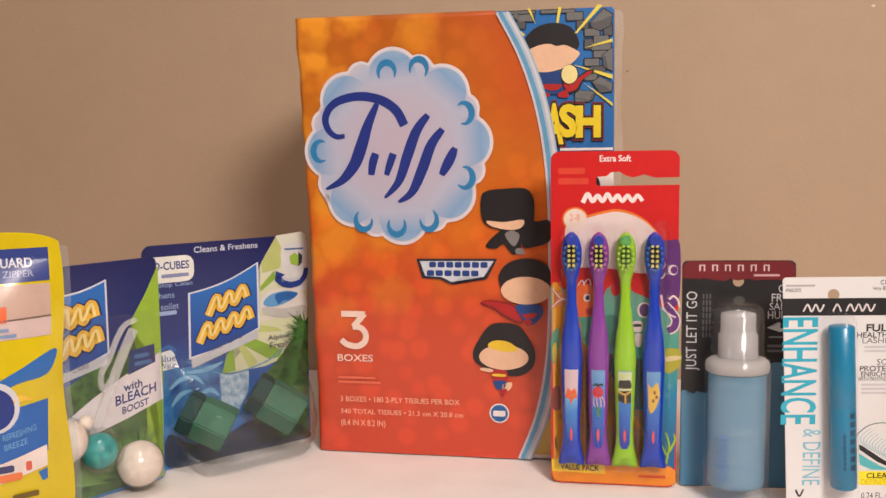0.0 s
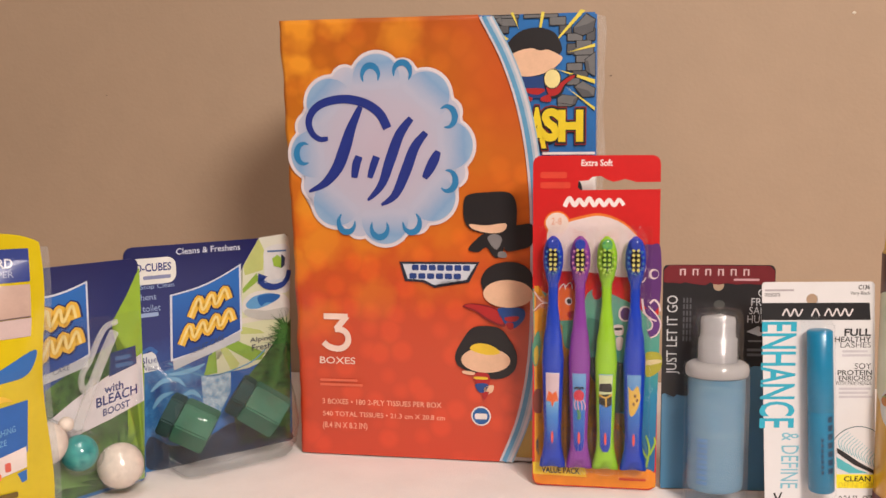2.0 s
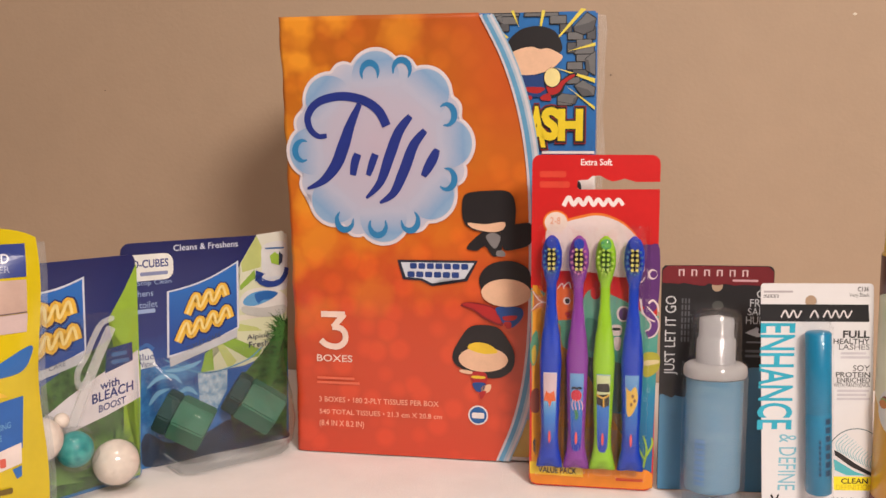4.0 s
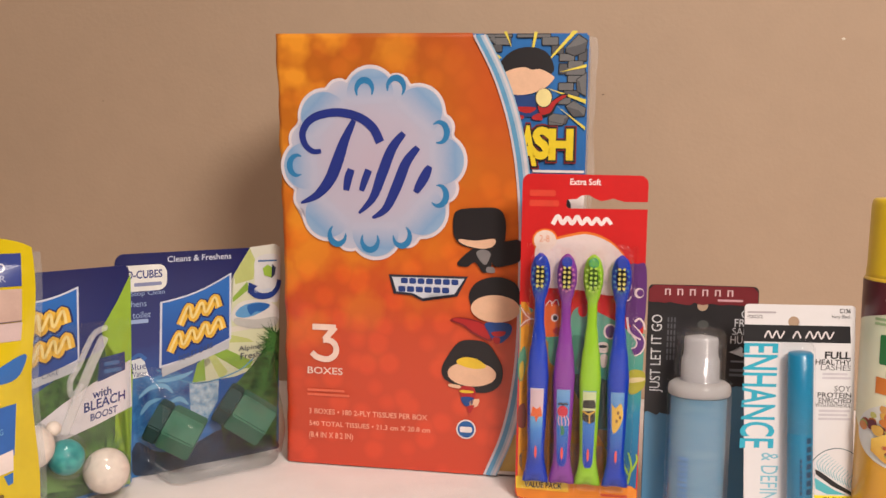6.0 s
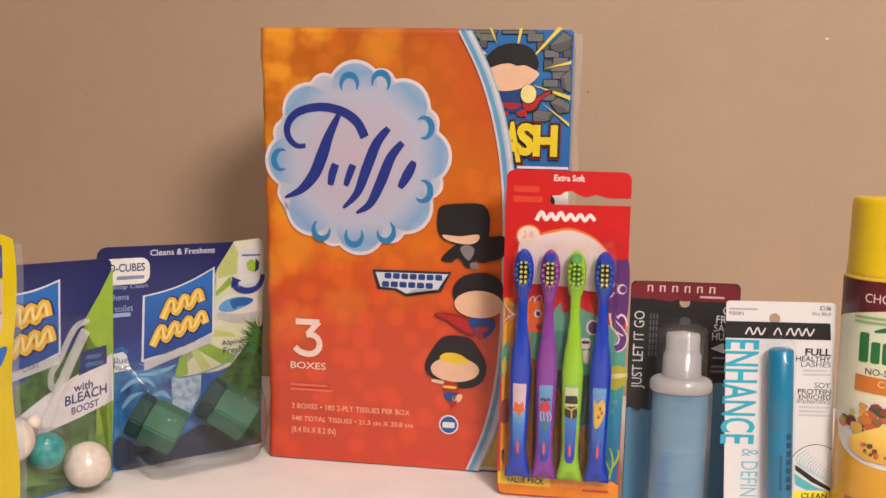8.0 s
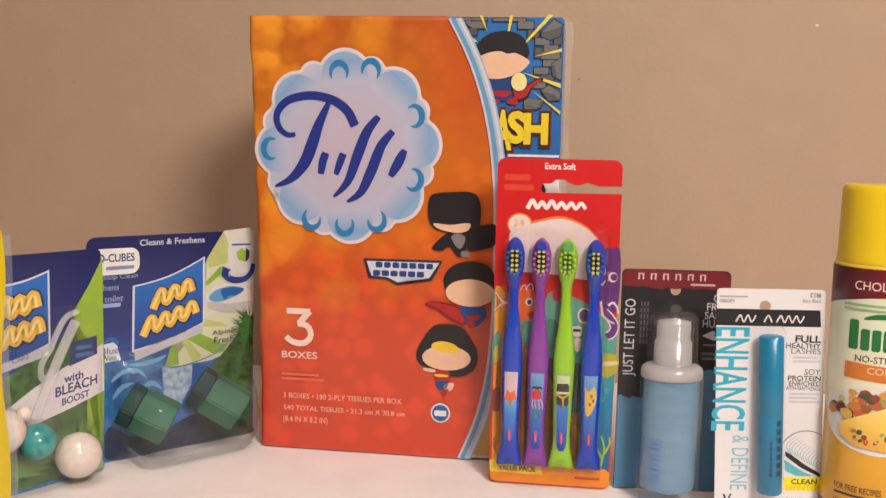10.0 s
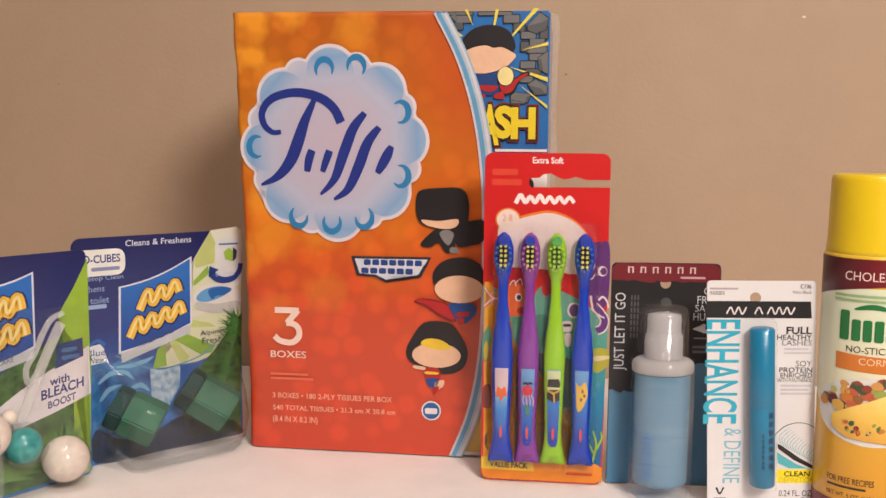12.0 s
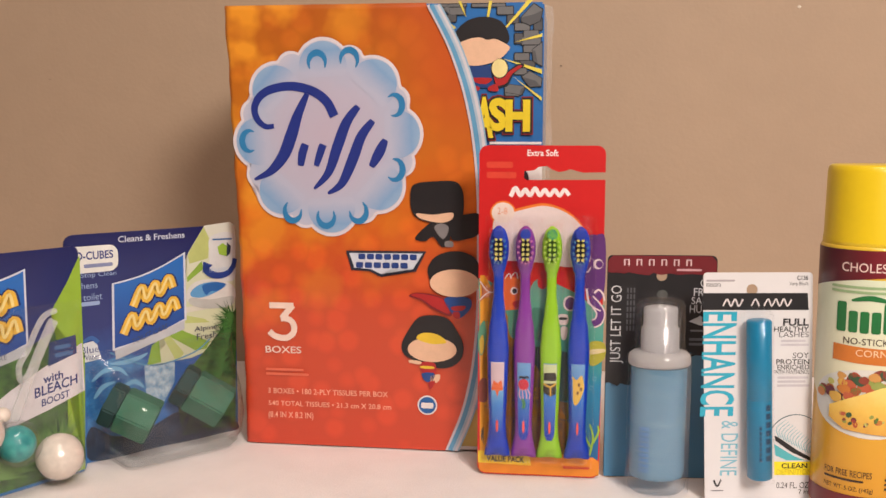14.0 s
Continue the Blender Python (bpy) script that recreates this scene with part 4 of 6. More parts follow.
    for p in ([(0.0010, 0.1246), (0.0052, 0.1190), (0.0094, 0.1176)], [(0.0007, 0.1125), (0.0052, 0.1169), (0.0094, 0.1176)], [(0.0164, 0.1263), (0.0192, 0.1298), (0.0205, 0.1263)], [(0.0199, 0.1274), (0.0233, 0.1306), (0.0247, 0.1267)]):
        ribbon_sheet("print_fin_line", p, 0.0007, 6, ivory, card)
    purple, lime = ink(96, 50, 122), ink(160, 196, 60)
    for w, m, k in ((0.0058, ivory, 5), (0.0040, purple, 6)):
        ribbon_sheet("print_curl", [(0.0692, 0.1150), (0.0732, 0.1109), (0.0760, 0.1061), (0.0747, 0.1011), (0.0713, 0.0993)], w, k, m, card, w)
    ribbon_sheet("print_curl", [(0.0671, 0.1213), (0.0685, 0.1133), (0.0719, 0.1095), (0.0760, 0.1075)], 0.0014, 7, ivory, card, 0.0010)
    ribbon_sheet("print_curl", [(0.0718, 0.1186), (0.0745, 0.1207), (0.0772, 0.1180), (0.0782, 0.1138)], 0.0014, 7, ivory, card, 0.0010)
    ribbon_sheet("print_smile", [(0.0656, 0.1324), (0.0676, 0.1318), (0.0693, 0.1346)], 0.0010, 5, ivory, card, 0.0008)
    for p in ([(0.0709, 0.0146), (0.0729, 0.0263), (0.0707, 0.0352)], [(0.0729, 0.0227), (0.0762, 0.0300), (0.0758, 0.0343)], [(0.0716, 0.0204), (0.0680, 0.0275), (0.0684, 0.0311)]):
        ribbon_sheet("print_weed", p, 0.0014, 5, lime, card, 0.0010)
    for p in ((0.0684, 0.0620), (0.0711, 0.0585), (0.0731, 0.0643)):
        ribbon_sheet("print_bubble", oval(p, 0.0011, 0.0012, 9), 0.0003, 5, ink(140, 190, 210), card)
    white = ink(240, 228, 228)
    words("Extra Soft", (0.0296, 0.2027, 0.0485, 0.2067), 1, white, card, bold=0.02)
    bars((0.0046, 0.1878, 0.0230, 0.2004), 2, 1, ink(214, 66, 48), card, fill=0.62)
    # the maker's mark as a plain white wavy swash
    swash = [(0.0195 + 0.0360 * q / 12, 0.1804 + (0.0020 if q % 2 else -0.0020) * (1.3 if q in (0, 1, 5) else 0.85)) for q in range(13)]
    ribbon_sheet("maker_mark", swash, 0.0027, 1, white, card, 0.0023)
    # four brushes
    royal = material("blue_plastic", C(0, 58, 186), 0.40, vary=0.04, coat=0.04)
    violet = material("purple_plastic", C(132, 54, 156), 0.40, vary=0.04, coat=0.04)
    green = material("green_plastic", C(146, 200, 38), 0.40, vary=0.04, coat=0.04)
    yt, bt = material("yellow_bristle", C(214, 206, 112), 0.6), material("blue_bristle", C(52, 112, 176), 0.6)
    pt, gt = material("pink_bristle", C(190, 110, 170), 0.6), material("green_bristle", C(176, 214, 80), 0.6)
    xs = [0.0131, 0.0295, 0.0456, 0.0627]
    wave = blend("panel_water", [(0, C(12, 54, 172)), (0.45, C(52, 128, 206)), (0.7, C(120, 176, 214)), (1, C(206, 206, 220))], "Z", 0.030, 0.072, cloud=0.1, scale=200)
    deep = blend("panel_deep", [(0, C(12, 54, 172)), (0.5, C(40, 112, 196)), (1, C(104, 156, 206))], "Z", 0.030, 0.075, cloud=0.15, scale=200)
    bed = material("bristle_bed", C(26, 30, 44), 0.7)
    green_bed = material("bristle_bed_green", C(70, 104, 40), 0.7)
    navy_tip, teal_tip = material("bristle_tip_blue", C(30, 58, 168), 0.5, scale=900), material("bristle_tip_teal", C(20, 124, 110), 0.5, scale=500, spread=C(120, 190, 60))
    build_toothbrush(t, xs[0], royal, "blue plastic toothbrush with yellow bristle tips", (wave, ink(206, 182, 192), "starfish"), (yt, bt, bed, navy_tip))
    build_toothbrush(t, xs[1], violet, "purple plastic toothbrush with yellow bristle tips", (deep, None, "jellyfish"), (yt, pt, bed, navy_tip))
    build_toothbrush(t, xs[2], green, "lime green plastic toothbrush with teal bristles", (deep, ink(196, 206, 160), "chest"), (gt, gt, green_bed, teal_tip))
    build_toothbrush(t, xs[3], royal, "blue plastic toothbrush with yellow bristle tips", (deep, None, "fish"), (yt, bt, bed, navy_tip))
    # clear blister: shallow tray over the handles with a raised dome over each head
    bm = bmesh.new()
    nu, nz = 90, 110
    grid = []
    for j in range(nz + 1):
        z = 0.0060 + 0.1600 * j / nz
        row = []
        for i in range(nu + 1):
            u = 0.004 + 0.069 * i / nu
            e = min(1, min(i, nu - i) / 4) * min(1, min(j, nz - j) / 5)
            dome = max(0, 1 - min(((u - x) / 0.0092) ** 2 + ((z - 0.148) / 0.017) ** 2 for x in xs)) ** 0.5
            tray = max(max(0, 1 - ((u - x) / 0.0085) ** 2) for x in xs) ** 0.6
            row.append(bm.verts.new((u, -0.0006 - e * (0.0105 * tray + 0.0060 * dome + 0.0030), z)))
        grid.append(row)
    for a, b in zip(grid, grid[1:]):
        for i in range(nu):
            bm.faces.new((a[i], a[i + 1], b[i + 1], b[i]))
    part("blister", bm, BLISTER, t, "clear moulded plastic blister", smooth=True)


build_toothbrush_pack()

# ---- the remover bottle on its card ----


def build_remover_pack():
    t = thing("remover_pack", (0.146, 0.5755), (0.2135, 0.5675), "black, maroon and blue card holding a clear bottle of blue liquid", "bottle pack")
    r = (-0.0001, -0.0004, 0.0702, 0.1421)
    w, top = 0.0672, r[3]
    ox = -0.0008
    black = material("black_card", C(30, 29, 33), 0.38, vary=0.1, scale=50, coat=0.25)
    hole = (0.0327, 0.1293)
    outer = rounded((ox, 0.0, ox + w, top), 0.0035)
    # the hanging hole goes through the card: a slit joins it to the outline
    ring = oval(hole, 0.0033, 0.0033, 20, 90, -270)
    k = min(range(len(outer)), key=lambda i: abs(outer[i][0] - hole[0]) + abs(outer[i][1] - top))
    pts = outer[: k + 1] + [(hole[0], top)] + ring + [(hole[0], hole[1] + 0.0033), (hole[0] - 0.00001, top)] + outer[k + 1 :]
    card = slab("card", pts, 0.0006, black, t, "black printed card with a round hanging hole")
    # maroon head with a ragged edge, blue foot with a ragged edge
    random.seed(11)
    head = [(ox + 0.0004, top - 0.0035), (ox + 0.0035, top - 0.0004), (ox + w - 0.0035, top - 0.0004), (ox + w - 0.0004, top - 0.0035)]
    edge = [(ox + 0.0004 + (w - 0.0008) * (1 - i / 26), top - 0.0108 - 0.0018 * random.random()) for i in range(27)]
    sheet("maroon_head", head[::-1] + edge[::-1], 1, ink(112, 26, 36), card)
    zf = (0.0011, 0.0560)[1]
    foot = [(ox + 0.0004, 0.0004), (ox + w - 0.0004, 0.0004)] + [(ox + w - 0.0004 - (w - 0.0008) * i / 36, zf + 0.0035 * random.random() + (0.021 if i < 12 else 0.012 if i < 20 else 0.002)) for i in range(37)]
    sheet("blue_foot", foot, 1, blend("remover_blue", [(0, C(70, 130, 170)), (1, C(86, 132, 162))], "Z", 0, 0.08, cloud=0.2, scale=60), card)
    for q in range(6):
        u = 0.0093 + 0.0076 * q
        for du in (0.0, 0.0026):
            sheet("maker_mark", [(u + du, 0.1355), (u + du + 0.0009, 0.1355), (u + du + 0.0009, 0.1395), (u + du, 0.1395)], 2, ink(218, 190, 192), card)
        sheet("maker_mark", [(u, 0.1389), (u + 0.0035, 0.1389), (u + 0.0035, 0.1395), (u, 0.1395)], 3, ink(218, 190, 192), card)
    sheet("blister_hole", oval((0.0333, 0.1175), 0.0034, 0.0028, 18), 1, ink(74, 76, 74), card)
    bars((0.0416, 0.1318, 0.0569, 0.1342), 1, 2, ink(206, 160, 168), card)
    words("JUST LET IT GO", (0.0019, 0.0736, 0.0104, 0.1229), 1, ink(206, 206, 210), card, turn=90)
    for u in (0.0116, 0.0136, 0.0156):
        for q in range(7):
            sheet("print_bar", [(u, 0.0945 + q * 0.0040), (u + 0.0010, 0.0945 + q * 0.0040), (u + 0.0010, 0.0945 + q * 0.0040 + 0.0030), (u, 0.0945 + q * 0.0040 + 0.0030)], 1, ink(86, 86, 92), card)
    pale = ink(196, 198, 204)
    words("OIL", (0.0564, 0.1225, 0.0651, 0.1273), 1, pale, card)
    words("FREE", (0.0525, 0.1169, 0.0646, 0.1217), 1, pale, card)
    words("SANS", (0.0513, 0.1117, 0.0647, 0.1162), 1, pale, card)
    words("HUILE", (0.0504, 0.1062, 0.0648, 0.1110), 1, pale, card)
    sheet("plane_mark", [(0.0500, 0.1008), (0.0550, 0.1019), (0.0569, 0.1044), (0.0582, 0.1037), (0.0577, 0.1009), (0.0617, 0.0995), (0.0577, 0.0981)], 1, pale, card)
    bars((0.0511, 0.0940, 0.0628, 0.0960), 1, 1, ink(120, 122, 128), card)
    bars((0.0505, 0.0849, 0.0640, 0.0910), 2, 1, ink(96, 98, 104), card)
    # the bottle: blue liquid in clear plastic, frosted shoulder and pump cap
    cx, cy = (0.0330, 0.0583)[0] - 0.0040, -0.0215
    liquid = bpy.data.materials.new("blue_liquid")
    liquid.use_nodes = True
    nt = liquid.node_tree
    b = nt.nodes["Principled BSDF"]
    b.inputs["Transmission Weight"].default_value, b.inputs["Roughness"].default_value, b.inputs["IOR"].default_value = 0.5, 0.16, 1.10
    # faint level rings in the moulding tint the liquid
    co, wv, rp, mp = (nt.nodes.new("ShaderNode" + k) for k in ("TexCoord", "TexNoise", "ValToRGB", "Mapping"))
    mp.inputs["Scale"].default_value = (40, 40, 260)
    wv.inputs["Scale"].default_value, wv.inputs["Detail"].default_value = 1.0, 3
    rp.color_ramp.elements[0].position, rp.color_ramp.elements[1].position = 0.30, 0.72
    rp.color_ramp.elements[0].color, rp.color_ramp.elements[1].color = (*C(132, 182, 214), 1), (*C(160, 202, 226), 1)
    nt.links.new(co.outputs["Object"], mp.inputs["Vector"])
    nt.links.new(mp.outputs[0], wv.inputs["Vector"])
    nt.links.new(wv.outputs["Fac"], rp.inputs["Fac"])
    nt.links.new(rp.outputs["Color"], b.inputs["Base Color"])
    frost = bpy.data.materials.new("frosted_plastic")
    frost.use_nodes = True
    b = frost.node_tree.nodes["Principled BSDF"]
    b.inputs["Base Color"].default_value = (0.84, 0.81, 0.82, 1)
    b.inputs["Transmission Weight"].default_value, b.inputs["Roughness"].default_value, b.inputs["IOR"].default_value = 0.55, 0.36, 1.10
    shell = clear("clear_shell", gloss=0.10, rough=0.07, bump=0.4, scale=60, veil=0.015)
    wall_clear = clear("bottle_wall", tint=(0.96, 0.98, 1.0), gloss=0.10, rough=0.10, bump=0.4, scale=60, veil=0.02)
    bottle = turned("bottle", [(0.0150, 0.0006), (0.0172, 0.003), (0.0177, 0.007), (0.0177, 0.078), (0.0170, 0.0805)], wall_clear, t, "clear bottle of light blue liquid", at=(cx, cy), squash=0.8)
    turned("liquid", [(0.0140, 0.0090), (0.0158, 0.0100), (0.0165, 0.0125), (0.0166, 0.0770), (0.0160, 0.0784)], liquid, bottle, "light blue liquid", at=(cx, cy), squash=0.8)
    turned("shoulder", [(0.0176, 0.0785), (0.0184, 0.0795), (0.0186, 0.0825), (0.0180, 0.0850), (0.0160, 0.0866), (0.0126, 0.0872)], frost, bottle, "frosted white shoulder ring", at=(cx, cy), squash=0.8)
    turned("cap", [(0.0124, 0.0870), (0.0126, 0.0882), (0.0126, 0.1092), (0.0131, 0.1098), (0.0131, 0.1128), (0.0122, 0.1150), (0.0104, 0.1162), (0.0070, 0.1166)], wall_clear, bottle, "clear over-cap", at=(cx, cy), squash=0.8)
    turned("pump_collar", [(0.0112, 0.0868), (0.0114, 0.0876), (0.0112, 0.1010), (0.0104, 0.1016), (0.0100, 0.1050), (0.0102, 0.1110), (0.0096, 0.1135), (0.0060, 0.1142)], frost, bottle, "frosted white pump head", at=(cx, cy), squash=0.8, n=48)
    # lettering on the bottle's back label
    around = lambda u, z, k: (cx + 0.0176 * math.sin(u / 0.0176), cy - 0.8 * 0.0176 * math.cos(u / 0.0176) - 0.0001 * k, z)
    for q in range(9):
        sheet("print_bar", [(-0.0140, 0.0150 + q * 0.0032), (-0.0072, 0.0150 + q * 0.0032), (-0.0072, 0.0172 + q * 0.0032), (-0.0140, 0.0172 + q * 0.0032)], 1, ink(92, 138, 190), bottle, bend=around, edge=0.002)
    # clear blister: an upright shell round the bottle, open below, sealed to the card
    bm = bmesh.new()
    prof = [(0.0192, 0.0002), (0.0192, 0.080), (0.0186, 0.0865), (0.0150, 0.0890), (0.0146, 0.1150), (0.0120, 0.1190), (0.004, 0.1200)]
    rings = [[bm.verts.new((cx + q * math.cos(a), cy - 0.90 * q * math.sin(a) + (0.004 if a in (0, math.pi) else 0), z)) for a in [math.pi * i / 24 for i in range(25)]] for q, z in prof]
    for a, c in zip(rings, rings[1:]):
        for i in range(24):
            bm.faces.new((a[i], a[i + 1], c[i + 1], c[i]))
    part("blister", bm, shell, t, "clear moulded plastic shell", smooth=True)


build_remover_pack()

# ---- the mascara card ----


def build_mascara_pack():
    t = thing("mascara_pack", (0.1965, 0.532), (0.262, 0.530), "white card holding a teal mascara tube under clear plastic", "mascara pack")
    # the card leans: its head stands a little to the left of its foot
    white = material("white_print_card", (0.72, 0.70, 0.72), 0.35, vary=0.02, scale=30, coat=0.25)
    lean = lambda u, z, k: (u - 0.040 * z, -0.0001 * k, z)
    z1 = 0.1368
    outer = rounded((0.0, 0.0, 0.0640, z1), 0.0022)
    hp = (0.0233, 0.1267)
    hole = (hp[0] + 0.040 * hp[1], hp[1])
    ring = oval(hole, 0.0033, 0.0033, 20, 90, -270)
    k = min(range(len(outer)), key=lambda i: abs(outer[i][0] - 0.0640) + abs(outer[i][1] - z1))
    k = max(i for i in range(len(outer)) if outer[i][1] > z1 - 0.0001 and outer[i][0] > hole[0])
    pts = outer[: k + 1] + [(hole[0], z1)] + ring + [(hole[0], hole[1] + 0.0033), (hole[0] - 0.00001, z1)] + outer[k + 1 :]
    card = slab("card", [lean(u, z, 0)[::2] for u, z in pts], 0.0006, white, t, "white printed card with a round hanging hole")
    black, cyan, grey = ink(30, 30, 34), ink(44, 168, 196), ink(200, 194, 202)
    sheet("black_band", [(-0.0056, 0.1248), (0.0560, 0.1247), (0.0570, 0.1147), (-0.0052, 0.1149)], 1, black, card)
    for u0, n in ((0.0066, 5), (0.0232, 2), (0.0306, 7)):
        ribbon_sheet("maker_mark", [(u0 + 0.0023 * q, 0.1192 + (0.0020 if q % 2 else -0.0020)) for q in range(n + 1)], 0.0009, 2, ink(222, 214, 216), card)
    bars((-0.0037, 0.1311, 0.0129, 0.1331), 1, 1, ink(176, 168, 174), card)
    words("mascara", (-0.0036, 0.1285, 0.0050, 0.1305), 1, ink(96, 92, 98), card)
    words("C136", (0.0494, 0.1323, 0.0558, 0.1350), 1, black, card, bold=0.02)
    words("Very Black", (0.0449, 0.1286, 0.0563, 0.1313), 1, ink(60, 58, 62), card)
    words("ENHANCE", (-0.0050, 0.0514, 0.0153, 0.1139), 1, cyan, card, turn=-90, bold=0.015)
    words("& DEFINE", (0.0083, 0.0152, 0.0184, 0.0487), 1, ink(126, 186, 206), card, turn=-90)
    words("FULL", (0.0423, 0.1053, 0.0575, 0.1097), 1, black, card, bold=0.03)
    words("HEALTHY", (0.0371, 0.1019, 0.0576, 0.1050), 1, black, card, bold=0.012)
    words("LASHES", (0.0403, 0.0986, 0.0578, 0.1017), 1, ink(90, 86, 92), card)
    bars((0.0415, 0.0929, 0.0581, 0.0976), 2, 1, grey, card)
    words("SOY", (0.0489, 0.0861, 0.0584, 0.0895), 1, ink(60, 58, 62), card)
    words("PROTEIN", (0.0393, 0.0824, 0.0589, 0.0855), 1, black, card, bold=0.012)
    words("ENRICHED", (0.0401, 0.0793, 0.0590, 0.0822), 1, black, card, bold=0.008)
    words("WITH PANTHENOL", (0.0383, 0.0766, 0.0592, 0.0791), 1, ink(60, 58, 62), card)
    bars((0.0404, 0.0685, 0.0596, 0.0757), 3, 1, grey, card)
    # lash picture: teal arcs, fine lash strokes and a black brush
    c = (0.0527, 0.0356)
    arc = [(c[0] + 0.0165 * math.cos(radians(a)), c[1] + 0.0165 * math.sin(radians(a))) for a in range(48, 226, 12)]
    ribbon_sheet("lash_arc", arc, 0.0004, 1, ink(52, 92, 104), card, 0.0007)
    for q in range(13):
        f = q / 12
        foot = (c[0] - 0.0100 + 0.0200 * f, c[1] + 0.0030 - 0.0110 * f)
        tip = (foot[0] + 0.0030 - 0.0030 * f + 0.0012, foot[1] + 0.0105 - 0.0030 * f)
        ribbon_sheet("lash_stroke", [foot, (foot[0] - 0.0014, (foot[1] + tip[1]) / 2), tip], 0.0005, 1, ink(110, 176, 190), card, 0.0002)
    sheet("lash_wand", [(0.0403, 0.0395), (0.0435, 0.0378), (0.0532, 0.0311), (0.0637, 0.0252), (0.0624, 0.0238), (0.0506, 0.0294), (0.0408, 0.0364)], 2, black, card)
    sheet("lash_wash", [(0.0402, 0.0343), (0.0451, 0.0312), (0.0528, 0.0266), (0.0593, 0.0242), (0.0481, 0.0243), (0.0412, 0.0274)], 1, ink(84, 178, 188), card)
    sheet("yellow_label", [(0.0407, 0.0236), (0.0636, 0.0234), (0.0642, 0.0151), (0.0411, 0.0153)], 1, ink(244, 226, 40), card)
    words("CLEAN", (0.0451, 0.0193, 0.0606, 0.0225), 2, black, card, bold=0.02)
    words("DEFINITION", (0.0423, 0.0154, 0.0635, 0.0188), 2, ink(206, 184, 40), card)
    words("0.24 FL. OZ./", (0.0426, 0.0071, 0.0642, 0.0108), 1, ink(56, 54, 58), card)
    words("7 mL", (0.0561, 0.0036, 0.0641, 0.0064), 1, ink(56, 54, 58), card)
    ribbon_sheet("chevron", [(0.0049, 0.0125), (0.0071, 0.0087), (0.0093, 0.0128)], 0.0012, 1, black, card, 0.0009)
    bars((0.0034, 0.0055, 0.0109, 0.0066), 1, 1, ink(120, 114, 120), card)
    # tube under its blister
    teal = material("teal_plastic", C(8, 122, 166), 0.42, vary=0.04, coat=0.25)
    lo, hi, lean_x = 0.0167, 0.1105, lambda z: 0.0302 - 0.0448 * z
    tube = turned("tube", [(0.0062, lo), (0.0071, lo + 0.0008), (0.0071, lo + 0.047), (0.0069, lo + 0.0474), (0.0071, lo + 0.0478), (0.0070, hi - 0.0008), (0.0062, hi)], teal, t, "teal mascara tube", at=(0, -0.0078), n=36)
    tube.matrix_local = Matrix.Translation((lean_x(0), 0, 0)) @ pose(0, 0, 0, 0, -2.57, 0)
    around = lambda u, z, k: (0.0072 * math.sin(u / 0.0072), -0.0078 - 0.0072 * math.cos(u / 0.0072) - 0.0001 * k, z)
    for r in ((0.0012, lo + 0.012, 0.0046, lo + 0.047), (-0.0026, lo + 0.012, -0.0012, lo + 0.034)):
        n = 7
        for q in range(n):
            h = (r[3] - r[1]) / n
            sheet("print_bar", [(r[0], r[1] + h * q), (r[2], r[1] + h * q), (r[2], r[1] + h * (q + 0.68)), (r[0], r[1] + h * (q + 0.68))], 1, ink(14, 62, 96), tube, bend=around, edge=0.002)
    bm = bmesh.new()
    rings = [[bm.verts.new((lean_x(z) + 0.0088 * math.cos(a) * s, -0.0006 - 0.0165 * abs(math.sin(a)) ** 0.7 * s, z)) for a in [math.pi * i / 20 for i in range(21)]] for z, s in ((lo - 0.003, 0.75), (lo - 0.001, 1), (hi + 0.003, 1), (hi + 0.0065, 0.7))]
    for a, b in zip(rings, rings[1:]):
        for i in range(20):
            bm.faces.new((a[i], a[i + 1], b[i + 1], b[i]))
    for ring in (rings[0], rings[-1]):
        bm.faces.new(ring)
    part("blister", bm, clear("mascara_blister", gloss=0.06, rough=0.05, bump=0.3, scale=80, veil=0.0), t, "clear plastic blister", smooth=True)


build_mascara_pack()

# ---- the spray can ----


